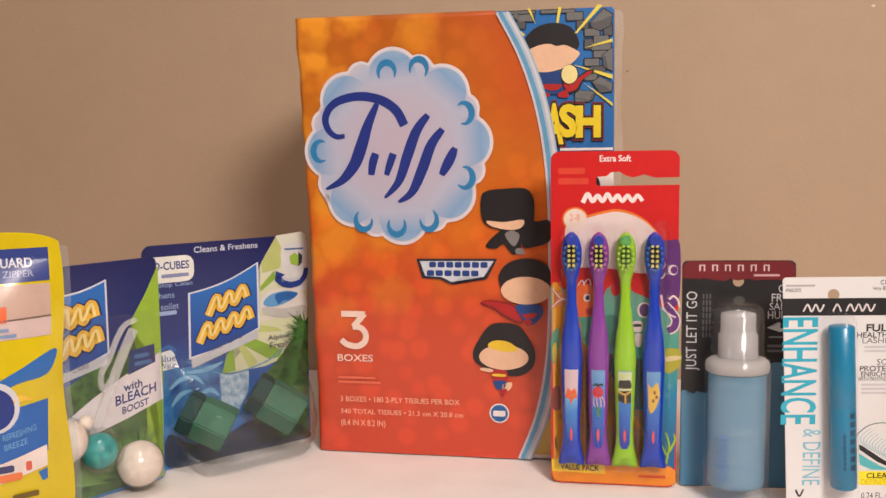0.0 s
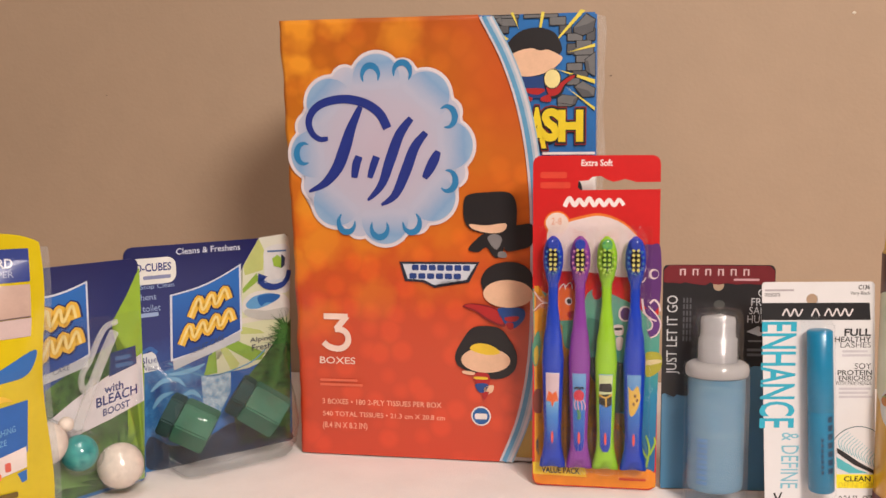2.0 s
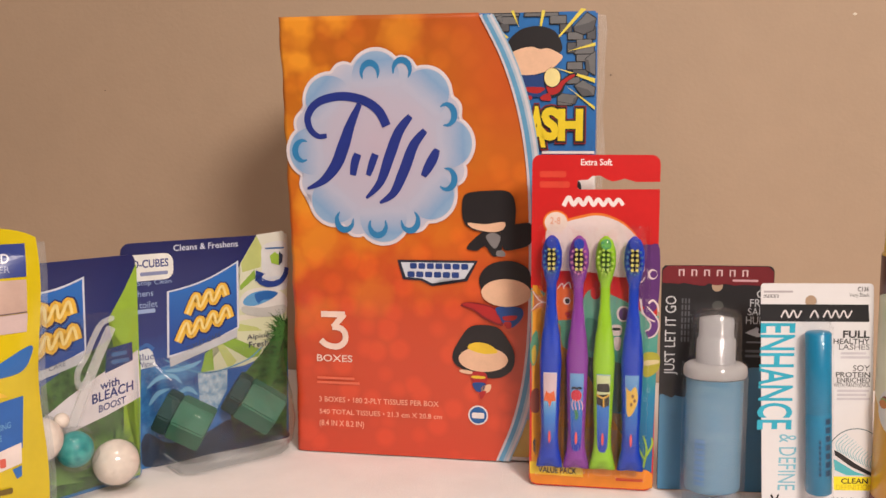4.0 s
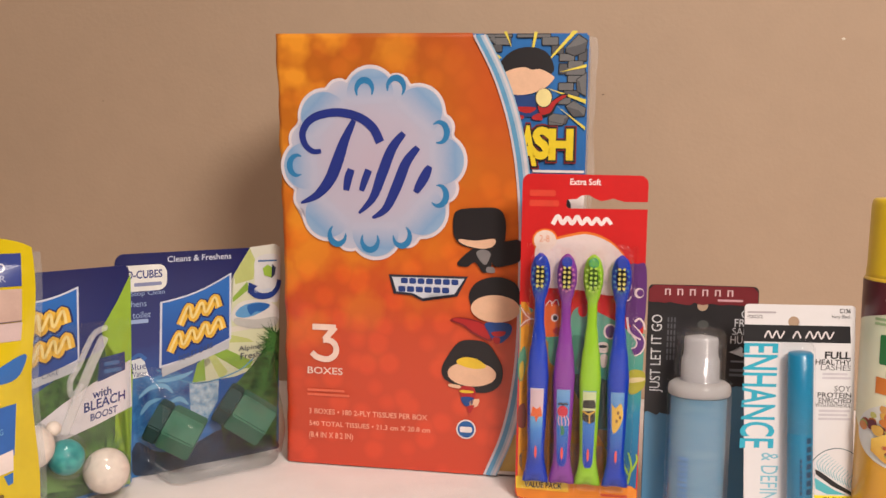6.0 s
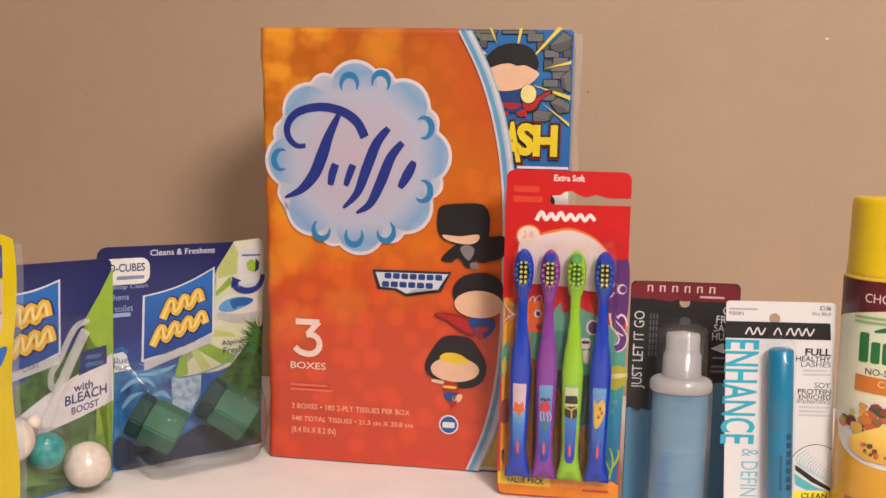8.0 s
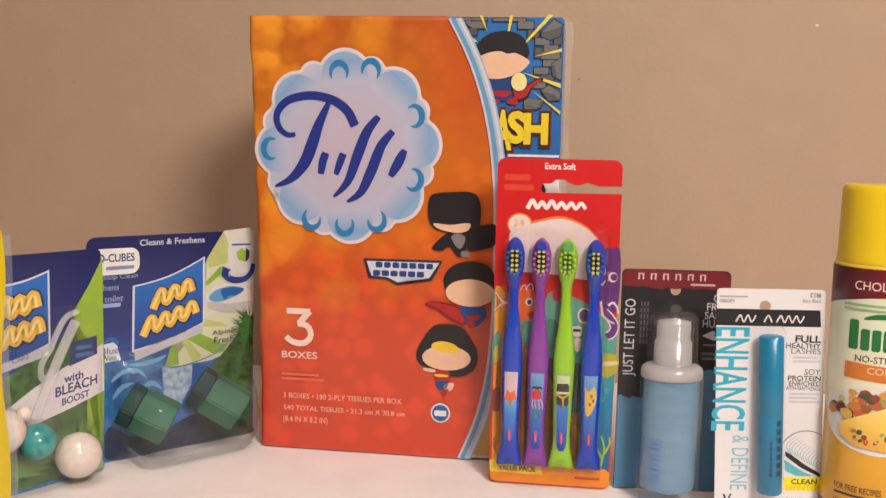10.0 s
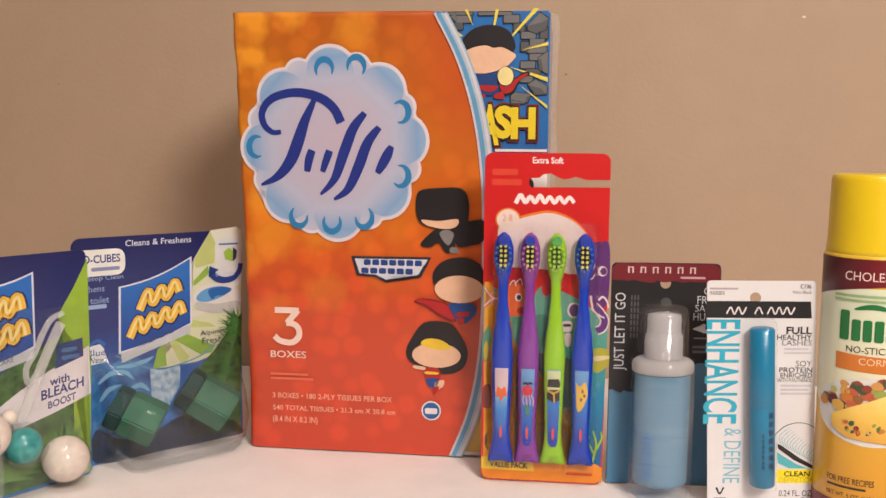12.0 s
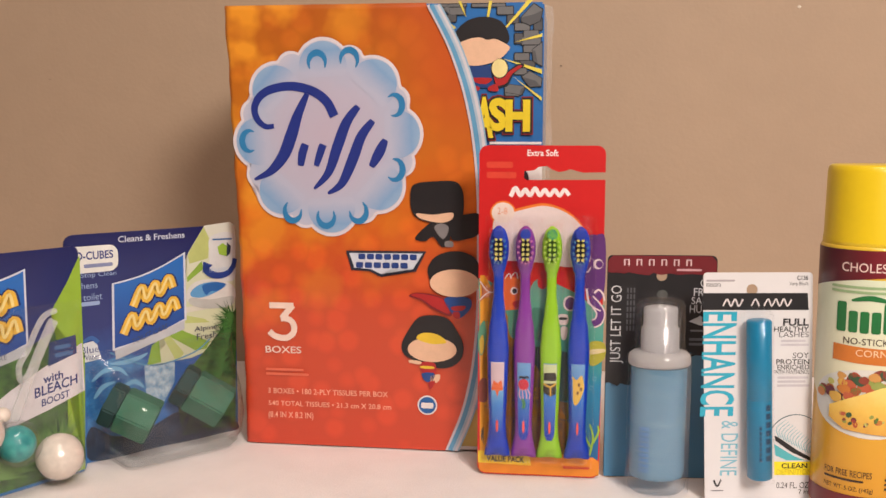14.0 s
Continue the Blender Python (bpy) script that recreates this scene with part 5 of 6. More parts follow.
def build_spray_can():
    cx, cy, r = 0.2843, 0.52, 0.0275
    t = thing("spray_can", (cx, cy), (cx + 1, cy), "yellow cooking spray can with a yellow cap and food picture", "spray can")
    around = lambda u, z, k: ((r + 0.00012 * k) * math.sin(u / r), -(r + 0.00012 * k) * math.cos(u / r), z)
    gold = blend("can_yellow", [(0, C(212, 148, 32)), (0.45, C(218, 164, 36)), (1, C(222, 186, 54))], "Z", 0, 0.15, rough=0.3, coat=0.4, cloud=0.05)
    zc = 0.1545
    body = turned("can_body", [(0.0250, 0.0), (0.0268, 0.0012), (r, 0.0035), (r, zc - 0.001), (r - 0.0002, zc - 0.0002), (0.0262, zc + 0.001)], gold, t, "printed metal can", n=64)
    yellow = material("cap_yellow", C(228, 196, 30), 0.35, vary=0.03, scale=30, coat=0.2)
    ztop = 0.1995
    turned("cap", [(0.0266, zc - 0.0005), (0.0266, zc + 0.003), (0.0262, zc + 0.006), (0.0256, ztop - 0.004), (0.0250, ztop - 0.0012), (0.0238, ztop - 0.0002), (0.0225, ztop)], yellow, t, "smooth yellow plastic cap", n=64)
    turned("foot_rim", [(0.0262, 0.0), (0.0274, 0.0006), (0.0276, 0.0030), (0.0270, 0.0042)], material("steel_rim", (0.55, 0.53, 0.5), 0.3, metal=0.9), t, "thin metal foot rim", n=64)

    def band(name, low, high, k, mat):
        n = 60
        us = [-0.062 + 0.124 * i / n for i in range(n + 1)]
        bm = bmesh.new()
        rows = [[bm.verts.new(around(u, low(u) + (high(u) - low(u)) * f, k)) for u in us] for f in (0, 0.5, 1)]
        for a, b in zip(rows, rows[1:]):
            for i in range(n):
                bm.faces.new((a[i], a[i + 1], b[i + 1], b[i]))
        return part(name, bm, mat, body, smooth=True)

    z1 = 0.1352
    zp = (-0.0209, 0.0492)[1]
    mid = 0.012
    band("label_ground", lambda u: zp + 0.6 * (u - mid) ** 2 * 10, lambda u: z1 + 0.002, 1, blend("label_print", [(0, C(226, 214, 170)), (0.55, C(226, 224, 196)), (1, C(214, 222, 196))], "Z", 0.05, 0.13, cloud=0.2, scale=50))
    # maroon that runs darker towards the can's left side
    band("maroon_band", lambda u: z1 + 0.004 - 2.2 * (u - mid) ** 2, lambda u: zc - 0.0012, 2, blend("maroon_blend", [(0, C(66, 18, 30)), (0.5, C(128, 22, 36)), (1, C(168, 30, 42))], "X", -0.03, 0.03, cloud=0.05))
    band("maroon_foot", lambda u: 0.0042, lambda u: (-0.0192, 0.0148)[1], 2, ink(110, 26, 34))
    pale, green, dark = ink(236, 214, 206), ink(30, 112, 58), ink(64, 44, 30)
    u0 = (-0.0287, 0.1416)[0]
    words("CHOLESTEROL FREE", (u0, (-0.0257, 0.1413)[1], u0 + 0.058, (-0.0260, 0.1463)[1]), 3, pale, body, bend=around, edge=0.003)
    r0 = (-0.0304, 0.1076, -0.0043, 0.1240)
    # the maker's mark as plain green slabs under a green swash
    for q, (f, w, h) in enumerate(((0, 0.0055, 1.0), (0.0068, 0.0048, 0.72), (0.0128, 0.0046, 0.72), (0.0186, 0.0048, 0.72), (0.0246, 0.0030, 1.0), (0.0288, 0.0046, 0.72))):
        sheet("maker_mark", rounded((r0[0] + f, r0[1], r0[0] + f + w, r0[1] + 0.0168 * h), 0.0012), 3, green, body, bend=around, edge=0.002)
    ribbon_sheet("maker_swash", [(r0[0] + 0.008, r0[1] + 0.0178), (r0[0] + 0.018, r0[1] + 0.0196), (r0[0] + 0.030, r0[1] + 0.0170)], 0.0008, 3, green, body, 0.0004, 0.0012, bend=around)
    bars((u0 - 0.006, (-0.0320, 0.1288)[1], u0 + 0.046, (-0.0323, 0.1341)[1]), 2, 3, ink(150, 178, 132), body, bend=around, edge=0.003)
    words("NO-STICK", (-0.0259, 0.1010, -0.0024, 0.1047), 3, dark, body, bend=around, edge=0.003)
    ub = (-0.0318, 0.0950)[0]
    sheet("orange_ribbon", [(ub, (-0.0316, 0.0911)[1]), (ub + 0.050, (-0.0315, 0.0892)[1]), (ub + 0.050, (-0.0320, 0.0982)[1]), (ub, (-0.0322, 0.1004)[1]), (ub + 0.002, (-0.0319, 0.0956)[1])], 3, ink(206, 118, 42), body, bend=around, edge=0.003)
    words("CORN OIL", (-0.0189, 0.0946, 0.0080, 0.0984), 4, ink(240, 206, 170), body, bend=around, edge=0.003)
    # the plate: white rim, folded omelette and cut vegetables
    pc = ((-0.0214, 0.0589)[0] + 0.012, (-0.0219, 0.0679)[1])
    sheet("plate", oval(pc, 0.0345, 0.0195, 40), 3, ink(222, 220, 214), body, bend=around, edge=0.003)
    random.seed(5)
    hues = [ink(*c) for c in ((176, 62, 40), (202, 122, 48), (96, 124, 56), (190, 186, 104), (104, 44, 56), (214, 168, 74), (54, 84, 56), (190, 92, 60), (206, 150, 80), (140, 60, 44), (150, 160, 80))]
    for q in range(64):
        a, d = random.uniform(0.05, 3.1), random.uniform(0.15, 1) ** 0.6
        p = (pc[0] + 0.0300 * d * math.cos(a), pc[1] + 0.0010 + 0.0165 * d * math.sin(a))
        size, turn = random.uniform(0.0022, 0.0040), random.uniform(0, 90)
        dice = [(p[0] + size * math.cos(radians(turn + b)) * random.uniform(0.8, 1.2), p[1] + size * 0.8 * math.sin(radians(turn + b)) * random.uniform(0.8, 1.2)) for b in (0, 60, 120, 180, 240, 300)]
        sheet("vegetable_piece", soft(dice, 3), 4 + q % 6, hues[(q * 5 + q // 8) % len(hues)], body, bend=around)
    om = [(pc[0] + 1.15 * x, pc[1] + 1.15 * z + 0.0015) for x, z in ((-0.0195, -0.004), (-0.010, 0.001), (0.004, 0.0075), (0.022, 0.009), (0.026, -0.006), (0.010, -0.0165), (-0.012, -0.0145), (-0.0195, -0.010))]
    sheet("omelette", om, 10, blend("omelette_print", [(0, C(214, 156, 62)), (0.5, C(232, 190, 84)), (1, C(240, 212, 120))], "Z", pc[1] - 0.017, pc[1] + 0.009, cloud=0.3, scale=160), body, bend=around, edge=0.003)
    for q in range(20):
        p = (pc[0] - 0.0165 + 0.030 * random.random(), pc[1] - 0.0120 + 0.0055 * random.random())
        sheet("filling_piece", oval(p, random.uniform(0.0008, 0.0020), random.uniform(0.0008, 0.0015), 8, tilt=random.uniform(0, 90)), 11 + q % 3, hues[(q * 3) % 11], body, bend=around)
    uw = (-0.0335, 0.0259)[0]
    words("FOR FREE RECIPES", (uw, (-0.0315, 0.0256)[1], uw + 0.0262, (-0.0317, 0.0292)[1]), 3, dark, body, bend=around, edge=0.003)
    bars((uw, (-0.0313, 0.0223)[1], uw + 0.022, (-0.0314, 0.0246)[1]), 1, 3, dark, body, bend=around, edge=0.003)
    words("NET WT. 5 OZ. (142g)", (uw, (-0.0310, 0.0168)[1], uw + 0.0270, (-0.0312, 0.0200)[1]), 3, dark, body, bend=around, edge=0.003)
    bars((uw + 0.033, (-0.0311, 0.0187)[1], uw + 0.046, (-0.0316, 0.0266)[1]), 3, 3, dark, body, bend=around, edge=0.003)


build_spray_can()

# ---- the two toilet-care packs ----
NAVY = blend("navy_card", [(0.0, C(44, 112, 176)), (0.35, C(42, 96, 172)), (0.6, C(28, 46, 114)), (1.0, C(24, 30, 88))], "Z", 0.0, 0.15, rough=0.3, coat=0.4, cloud=0.08, scale=35)
WATER = material("water_print", C(74, 146, 206), 0.3, scale=85, coat=0.4, spread=C(14, 46, 118))
LEAFY = material("foliage_print", C(88, 132, 64), 0.35, scale=170, coat=0.3, spread=C(12, 42, 28))
PACK_FILM = clear("pack_blister", gloss=0.13, rough=0.04, bump=0.7, scale=80, veil=0.015)


def slanted(r, slope):
    """A bend for words that climb to the right within the rectangle r."""
    return lambda u, z, k: (u + slope * 0.15 * (z - r[1]), -0.0001 * k, z + slope * (u - r[0]))


def logo_panel(card, corners, k, slope):
    """The maker's panel: navy board with a silver rim and plain yellow blocks instead of its name."""
    a, b, c, d = [Vector(p) for p in corners]  # top left, top right, bottom right, bottom left
    mid = (a + b + c + d) / 4
    top = [tuple(a.lerp(b, f) + Vector((0, 0.0028 * math.sin(math.pi * f) * -1))) for f in [i / 10 for i in range(11)]]
    low = [tuple(c.lerp(d, f) + Vector((0, 0.0018 * math.sin(math.pi * f) * -1))) for f in [i / 10 for i in range(11)]]
    sheet("panel_rim", [tuple(mid + (Vector(p) - mid) * 1.06) for p in top + low], k, ink(206, 212, 226), card)
    sheet("panel", top + low, k + 1, blend("panel_blue", [(0, C(26, 70, 150)), (1, C(34, 104, 186))], "Z", mid.y - 0.02, mid.y + 0.02, cloud=0.15), card)
    high = (a - d).length
    for n, f0, f1, v in ((3, 0.28, 0.86, 0.64), (4, 0.14, 0.92, 0.27)):
        line = []
        for q in range(2 * n + 1):
            f = f0 + (f1 - f0) * q / (2 * n)
            p = d.lerp(c, f).lerp(a.lerp(b, f), v + (0.095 if q % 2 else -0.095) * (1.3 if q < 2 else 1))
            line.append((p.x + (0.0008 if q % 2 else -0.0008), p.y))
        for w, lift, mt in ((0.185, 0, ink(20, 40, 100)), (0.135, 1, ink(228, 182, 66)), (0.040, 2, ink(236, 214, 140))):
            ribbon_sheet("panel_wave", [(x - 0.0003 * lift, z + 0.0003 * lift) for x, z in line], high * w, k + 2 + lift, mt, card)


def needle_print(card, stem, n, length, k, seed, mats):
    """A printed conifer sprig: a stem with many thin needles, in two greens."""
    random.seed(seed)
    line = smooth_line(stem, 10)
    for shade in range(2):
        bm = bmesh.new()
        for q in range(n):
            p = Vector(random.choice(line))
            a = random.uniform(-0.3, 3.6)
            d = Vector((math.cos(a), math.sin(a)))
            s = Vector((-d.y, d.x)) * 0.00045
            e = p + d * length * random.uniform(0.5, 1)
            if not (0.001 < e.x < card["wide"] and 0.001 < e.y < card["high"]):
                continue
            bm.faces.new([bm.verts.new((v.x, -0.0001 * (k + shade * 3) - 0.000001 * q, v.y)) for v in (p - s, p + s, e)])
        part("printed_needles", bm, mats[shade], card)


def hex_block(pack, a, b, radius, collar, mats):
    """A six-sided cleaning block with one edge turned forward, from a to b along that edge; its darker second half goes on past a."""
    axis = Vector(b) - Vector(a)
    length = axis.length
    axis.normalize()
    face = Vector((-0.43, -0.88, -0.10))
    face = (face - axis * face.dot(axis)).normalized()
    up = axis.cross(face)
    core = Vector(a) - face * radius

    def prism(name, s0, s1, r, mat, label, parent):
        bm = bmesh.new()
        rings = [[bm.verts.new(core + axis * s + (face * math.cos(radians(60 * q)) + up * math.sin(radians(60 * q))) * r) for q in range(6)] for s in (s0, s1)]
        for q in range(6):
            bm.faces.new((rings[0][q], rings[0][(q + 1) % 6], rings[1][(q + 1) % 6], rings[1][q]))
        bm.faces.new(rings[0][::-1]), bm.faces.new(rings[1])
        bmesh.ops.recalc_face_normals(bm, faces=bm.faces)
        bmesh.ops.bevel(bm, geom=bm.edges[:], offset=0.0010, segments=2, affect="EDGES")
        return part(name, bm, mat, parent, label)

    block = prism("cleaning_block", 0.0, length, radius, mats[0], "green six-sided cleaning block", pack)
    prism("dark_half", -collar, -0.0004, radius * 0.97, mats[1], "dark blue-green second half", block)
    return block


def bulge_film(name, pack, u0, u1, z0, z1, depth, power, seed, mat, nu=60, nz=50):
    """A clear moulded shell, bulging forward from the card, with dents."""
    bm = bmesh.new()
    grid = []
    for j in range(nz + 1):
        row = []
        for i in range(nu + 1):
            fu, fz = 2 * i / nu - 1, j / nz
            e = (1 - abs(fu) ** power) * min(1, (1 - fz) * 2.2) * min(1, 0.55 + fz * 4)
            u, z = u0 + (u1 - u0) * i / nu, z0 + (z1 - z0) * fz
            row.append(bm.verts.new((u, -0.0012 - depth * e * (1 + 0.10 * noise.noise((u * 60, z * 60, seed))), z)))
        grid.append(row)
    for a, b in zip(grid, grid[1:]):
        for i in range(nu):
            bm.faces.new((a[i], a[i + 1], b[i + 1], b[i]))
    return part(name, bm, mat, pack, "clear moulded plastic blister", smooth=True)


def build_cube_pack():
    t = thing("cleaning_cube_pack", (-0.188, 0.619), (-0.103, 0.686), "dark blue and green card with two green cleaning blocks", "cleaner pack", "toilet cleaner packs")
    card = slab("card", rounded((-0.0106, 0.0, 0.1108, 0.1515), 0.006), 0.0012, NAVY, t, "dark blue printed card with rounded corners")
    card["wide"], card["high"] = 0.110, 0.150
    white, navy, lime = ink(226, 226, 222), ink(32, 48, 122), ink(150, 186, 70)
    cream_print = blend("pale_green_print", [(0, C(206, 208, 178)), (0.5, C(204, 208, 172)), (1, C(212, 214, 204))], "Z", 0.05, 0.15, cloud=0.2, scale=40)
    sheet("pale_corner", [(0.0876, 0.1520), (0.1079, 0.1535), (0.1116, 0.1508), (0.1122, 0.1408), (0.1094, 0.0574), (0.0917, 0.0634), (0.0756, 0.0593), (0.0416, 0.0582), (0.0453, 0.0664), (0.0585, 0.0741), (0.0702, 0.0797), (0.0720, 0.1279), (0.0744, 0.1329)], 1, cream_print, card)
    leafy_lime, pale_lime = ink(136, 172, 66), ink(186, 196, 122)
    for pts, m in (
        ([(0.0871, 0.1513), (0.0914, 0.1424), (0.0899, 0.1287), (0.0755, 0.1260), (0.0744, 0.1325)], pale_lime), ([(0.0733, 0.1166), (0.0849, 0.1272), (0.0860, 0.1214), (0.0737, 0.1133)], leafy_lime), ([(0.0582, 0.0773), (0.0662, 0.0810), (0.0896, 0.0687), (0.0867, 0.0642), (0.0785, 0.0638)], leafy_lime), ([(0.0421, 0.0589), (0.0460, 0.0723), (0.0512, 0.0751), (0.0523, 0.0597)], leafy_lime),
        ([(0.0543, 0.0771), (0.0587, 0.0781), (0.0695, 0.0635), (0.0659, 0.0600), (0.0624, 0.0605)], pale_lime), ([(0.0710, 0.0901), (0.0857, 0.0858), (0.0901, 0.0827), (0.0712, 0.0844)], pale_lime), ([(0.0717, 0.0957), (0.0994, 0.0965), (0.1007, 0.0930), (0.0715, 0.0917)], ink(212, 208, 194)),
    ):
        sheet("green_ray", pts, 2, m, card)
    words("Alpine", (0.0772, 0.0767, 0.0949, 0.0812), 16, ink(48, 58, 84), card)
    words("Fresh", (0.0788, 0.0715, 0.0943, 0.0760), 16, ink(48, 58, 84), card)
    # tank, bowl, arrow and small green block in the corner
    sheet("tank_print", soft([(0.0923, 0.1440), (0.1099, 0.1451), (0.1113, 0.1285), (0.1097, 0.1111), (0.0922, 0.1154), (0.0909, 0.1303)]), 3, ink(210, 212, 214), card)
    sheet("tank_line", [(0.0936, 0.1423), (0.1089, 0.1419), (0.1089, 0.1407), (0.0936, 0.1411)], 4, ink(60, 104, 160), card)
    sheet("bowl_print", soft([(0.0730, 0.1069), (0.0794, 0.1127), (0.0912, 0.1139), (0.1032, 0.1110), (0.1105, 0.1044), (0.1082, 0.0946), (0.0905, 0.0934), (0.0744, 0.0986)]), 4, ink(214, 212, 208), card)
    sheet("bowl_shade", soft([(0.0754, 0.1018), (0.0907, 0.0992), (0.1084, 0.0996), (0.1072, 0.0930), (0.0905, 0.0926), (0.0761, 0.0968)]), 5, ink(186, 186, 182), card)
    sheet("bowl_water", soft([(0.0756, 0.1058), (0.0820, 0.1104), (0.0939, 0.1116), (0.1031, 0.1085), (0.0964, 0.1043), (0.0853, 0.1014), (0.0772, 0.1024)]), 6, ink(96, 156, 206), card)
    sheet("bowl_water_deep", soft([(0.0847, 0.1097), (0.0948, 0.1111), (0.1031, 0.1089), (0.0974, 0.1050), (0.0909, 0.1049), (0.0872, 0.1029)]), 7, ink(40, 100, 172), card)
    ribbon_sheet("arrow_print", [(0.0870, 0.1221), (0.0905, 0.1181), (0.0968, 0.1158), (0.1043, 0.1167), (0.1091, 0.1212), (0.1107, 0.1269)], 0.0052, 8, ink(34, 62, 136), card, 0.0036)
    sheet("arrow_head", [(0.0858, 0.1267), (0.0930, 0.1236), (0.0850, 0.1186)], 8, ink(34, 62, 136), card)
    for pts, m in (([(0.0971, 0.1363), (0.1013, 0.1388), (0.1045, 0.1365), (0.1042, 0.1291), (0.0983, 0.1309)], lime), ([(0.1046, 0.1390), (0.1078, 0.1362), (0.1071, 0.1309), (0.1042, 0.1287)], ink(40, 52, 76))):
        sheet("block_print", pts, 8, m, card)
    words("UP TO 8 WEEKS", (0.0905, 0.1187, 0.1053, 0.1212), 9, ink(190, 204, 226), card)
    # words and pill
    words("Cleans & Freshens", (0.0252, 0.1445, 0.0725, 0.1487), 1, ink(206, 212, 228), card, bold=0.01)
    sheet("pill", rounded((-0.0109, 0.1262, 0.0248, 0.1437), 0.006), 1, white, card)
    words("DUO-CUBES", (-0.0125, 0.1347, 0.0214, 0.1402), 2, navy, card, bold=0.02)
    bars((0.0018, 0.1285, 0.0209, 0.1329), 1, 2, ink(130, 138, 176), card)
    mist = ink(150, 172, 212)
    words("Non-Stop Clean", (-0.0120, 0.1224, 0.0232, 0.1264), 1, mist, card)
    words("Freshens", (-0.0104, 0.1159, 0.0103, 0.1200), 1, mist, card)
    words("for toilet", (-0.0081, 0.1082, 0.0131, 0.1126), 1, mist, card)
    bars((-0.0051, 0.1035, 0.0114, 0.1085), 1, 1, mist, card)
    # water, ice and sprig
    sheet("water_picture", [(-0.0009, 0.0743), (0.0125, 0.0664), (0.0288, 0.0697), (0.0430, 0.0616), (0.0488, 0.0466), (0.0434, 0.0193), (0.0405, 0.0017), (-0.0000, 0.0015)], 1, WATER, card)
    # navy foot of the print, the tray's dark reflections put into its colour
    sheet("navy_and_reflections", soft([(0.0018, 0.0237), (0.0182, 0.0141), (0.0415, 0.0148), (0.0653, 0.0224), (0.0970, 0.0137), (0.1072, 0.0078), (0.1069, -0.0007), (0.0512, 0.0002), (0.0011, 0.0012)]), 2, material("navy_reflections_print", C(26, 54, 84), 0.3, scale=110, coat=0.4, spread=C(14, 28, 50)), card)
    for p in ([(0.0040, 0.0543), (0.0122, 0.0599), (0.0222, 0.0598), (0.0281, 0.0541)], [(0.0163, 0.0639), (0.0269, 0.0637), (0.0369, 0.0653), (0.0429, 0.0676)], [(0.0050, 0.0425), (0.0109, 0.0492), (0.0198, 0.0516)], [(0.0245, 0.0468), (0.0329, 0.0493), (0.0393, 0.0442)]):
        ribbon_sheet("water_swirl", p, 0.0012, 3, ink(120, 176, 214), card, 0.0006, 0.0012)
    sheet("ice_picture", [(0.0400, 0.0593), (0.0623, 0.0585), (0.0617, 0.0443), (0.0524, 0.0297), (0.0408, 0.0379)], 3, material("ice_print", C(214, 226, 232), 0.3, scale=190, spread=C(70, 130, 180)), card)
    ribbon_sheet("water_line", [(0.0167, 0.0716), (0.0450, 0.0585), (0.0758, 0.0625), (0.0897, 0.0708)], 0.0010, 3, ink(90, 150, 190), card)
    sheet("splash_label", [(-0.0026, 0.0799), (0.0076, 0.0814), (0.0110, 0.0686), (-0.0016, 0.0675)], 2, ink(216, 222, 228), card)
    words("Blue", (-0.0025, 0.0734, 0.0095, 0.0779), 3, navy, card)
    words("Water", (-0.0020, 0.0687, 0.0097, 0.0725), 3, navy, card)
    ribbon_sheet("splash_arrow", [(-0.0006, 0.0811), (0.0046, 0.0834), (0.0091, 0.0797)], 0.0022, 3, ink(50, 100, 170), card, 0.0030)
    sheet("foliage", [(0.0895, 0.0667), (0.1114, 0.0909), (0.1085, 0.0020), (0.0668, 0.0043), (0.0616, 0.0403)], 2, LEAFY, card)
    needle_print(card, [(0.0874, 0.0063), (0.0955, 0.0385), (0.1035, 0.0667), (0.1089, 0.0850)], 300, 0.019, 4, 3, (ink(22, 60, 36), ink(70, 118, 58)))
    logo_panel(card, [(0.0211, 0.1170), (0.0709, 0.1329), (0.0705, 0.0878), (0.0200, 0.0742)], 4, 0.3)
    sheet("silver_ribbon", [(0.0200, 0.0726), (0.0704, 0.0866), (0.0702, 0.0805), (0.0205, 0.0663)], 5, ink(188, 192, 200), card)
    rr = (0.0319, 0.0748, 0.0575, 0.0787)
    words("TOILET CARE", rr, 6, ink(62, 70, 96), card, bend=slanted(rr, 0.299))
    # the blocks and their shell
    jade = material("green_block", C(54, 110, 88), 0.75, vary=0.12, scale=60, coat=0.0, bump=0.2, bump_scale=200)
    teal_half = material("teal_block", C(24, 62, 62), 0.75, vary=0.12, scale=60, coat=0.0, bump=0.2, bump_scale=200)
    for a, b in (((0.0072, -0.028, 0.0368), (0.0242, -0.040, 0.0262)), ((0.0583, -0.028, 0.0405), (0.0773, -0.040, 0.0261))):
        hex_block(t, a, b, 0.0160, 0.0100, (jade, teal_half))
    bulge_film("blister", t, 0.002, 0.107, 0.0006, 0.074, 0.042, 6, 4, PACK_FILM)
    # the blister's clear foot: a shallow tray standing on the cloth
    tray = clear("tray_plastic", gloss=0.16, rough=0.08, bump=0.3, scale=60, veil=0.10, tint=(0.95, 0.96, 0.96))
    bm = bmesh.new()
    low = [(0.0130, -0.0020), (0.0130, -0.0300), (0.0200, -0.0350), (0.0840, -0.0350), (0.0960, -0.0250), (0.0960, -0.0020)]
    rings = [[bm.verts.new((0.0545 + (u - 0.0545) * f, y * f, z)) for u, y in low] for z, f in ((0.0012, 0.94), (0.0018, 1.0), (0.0070, 1.0), (0.0080, 0.97))]
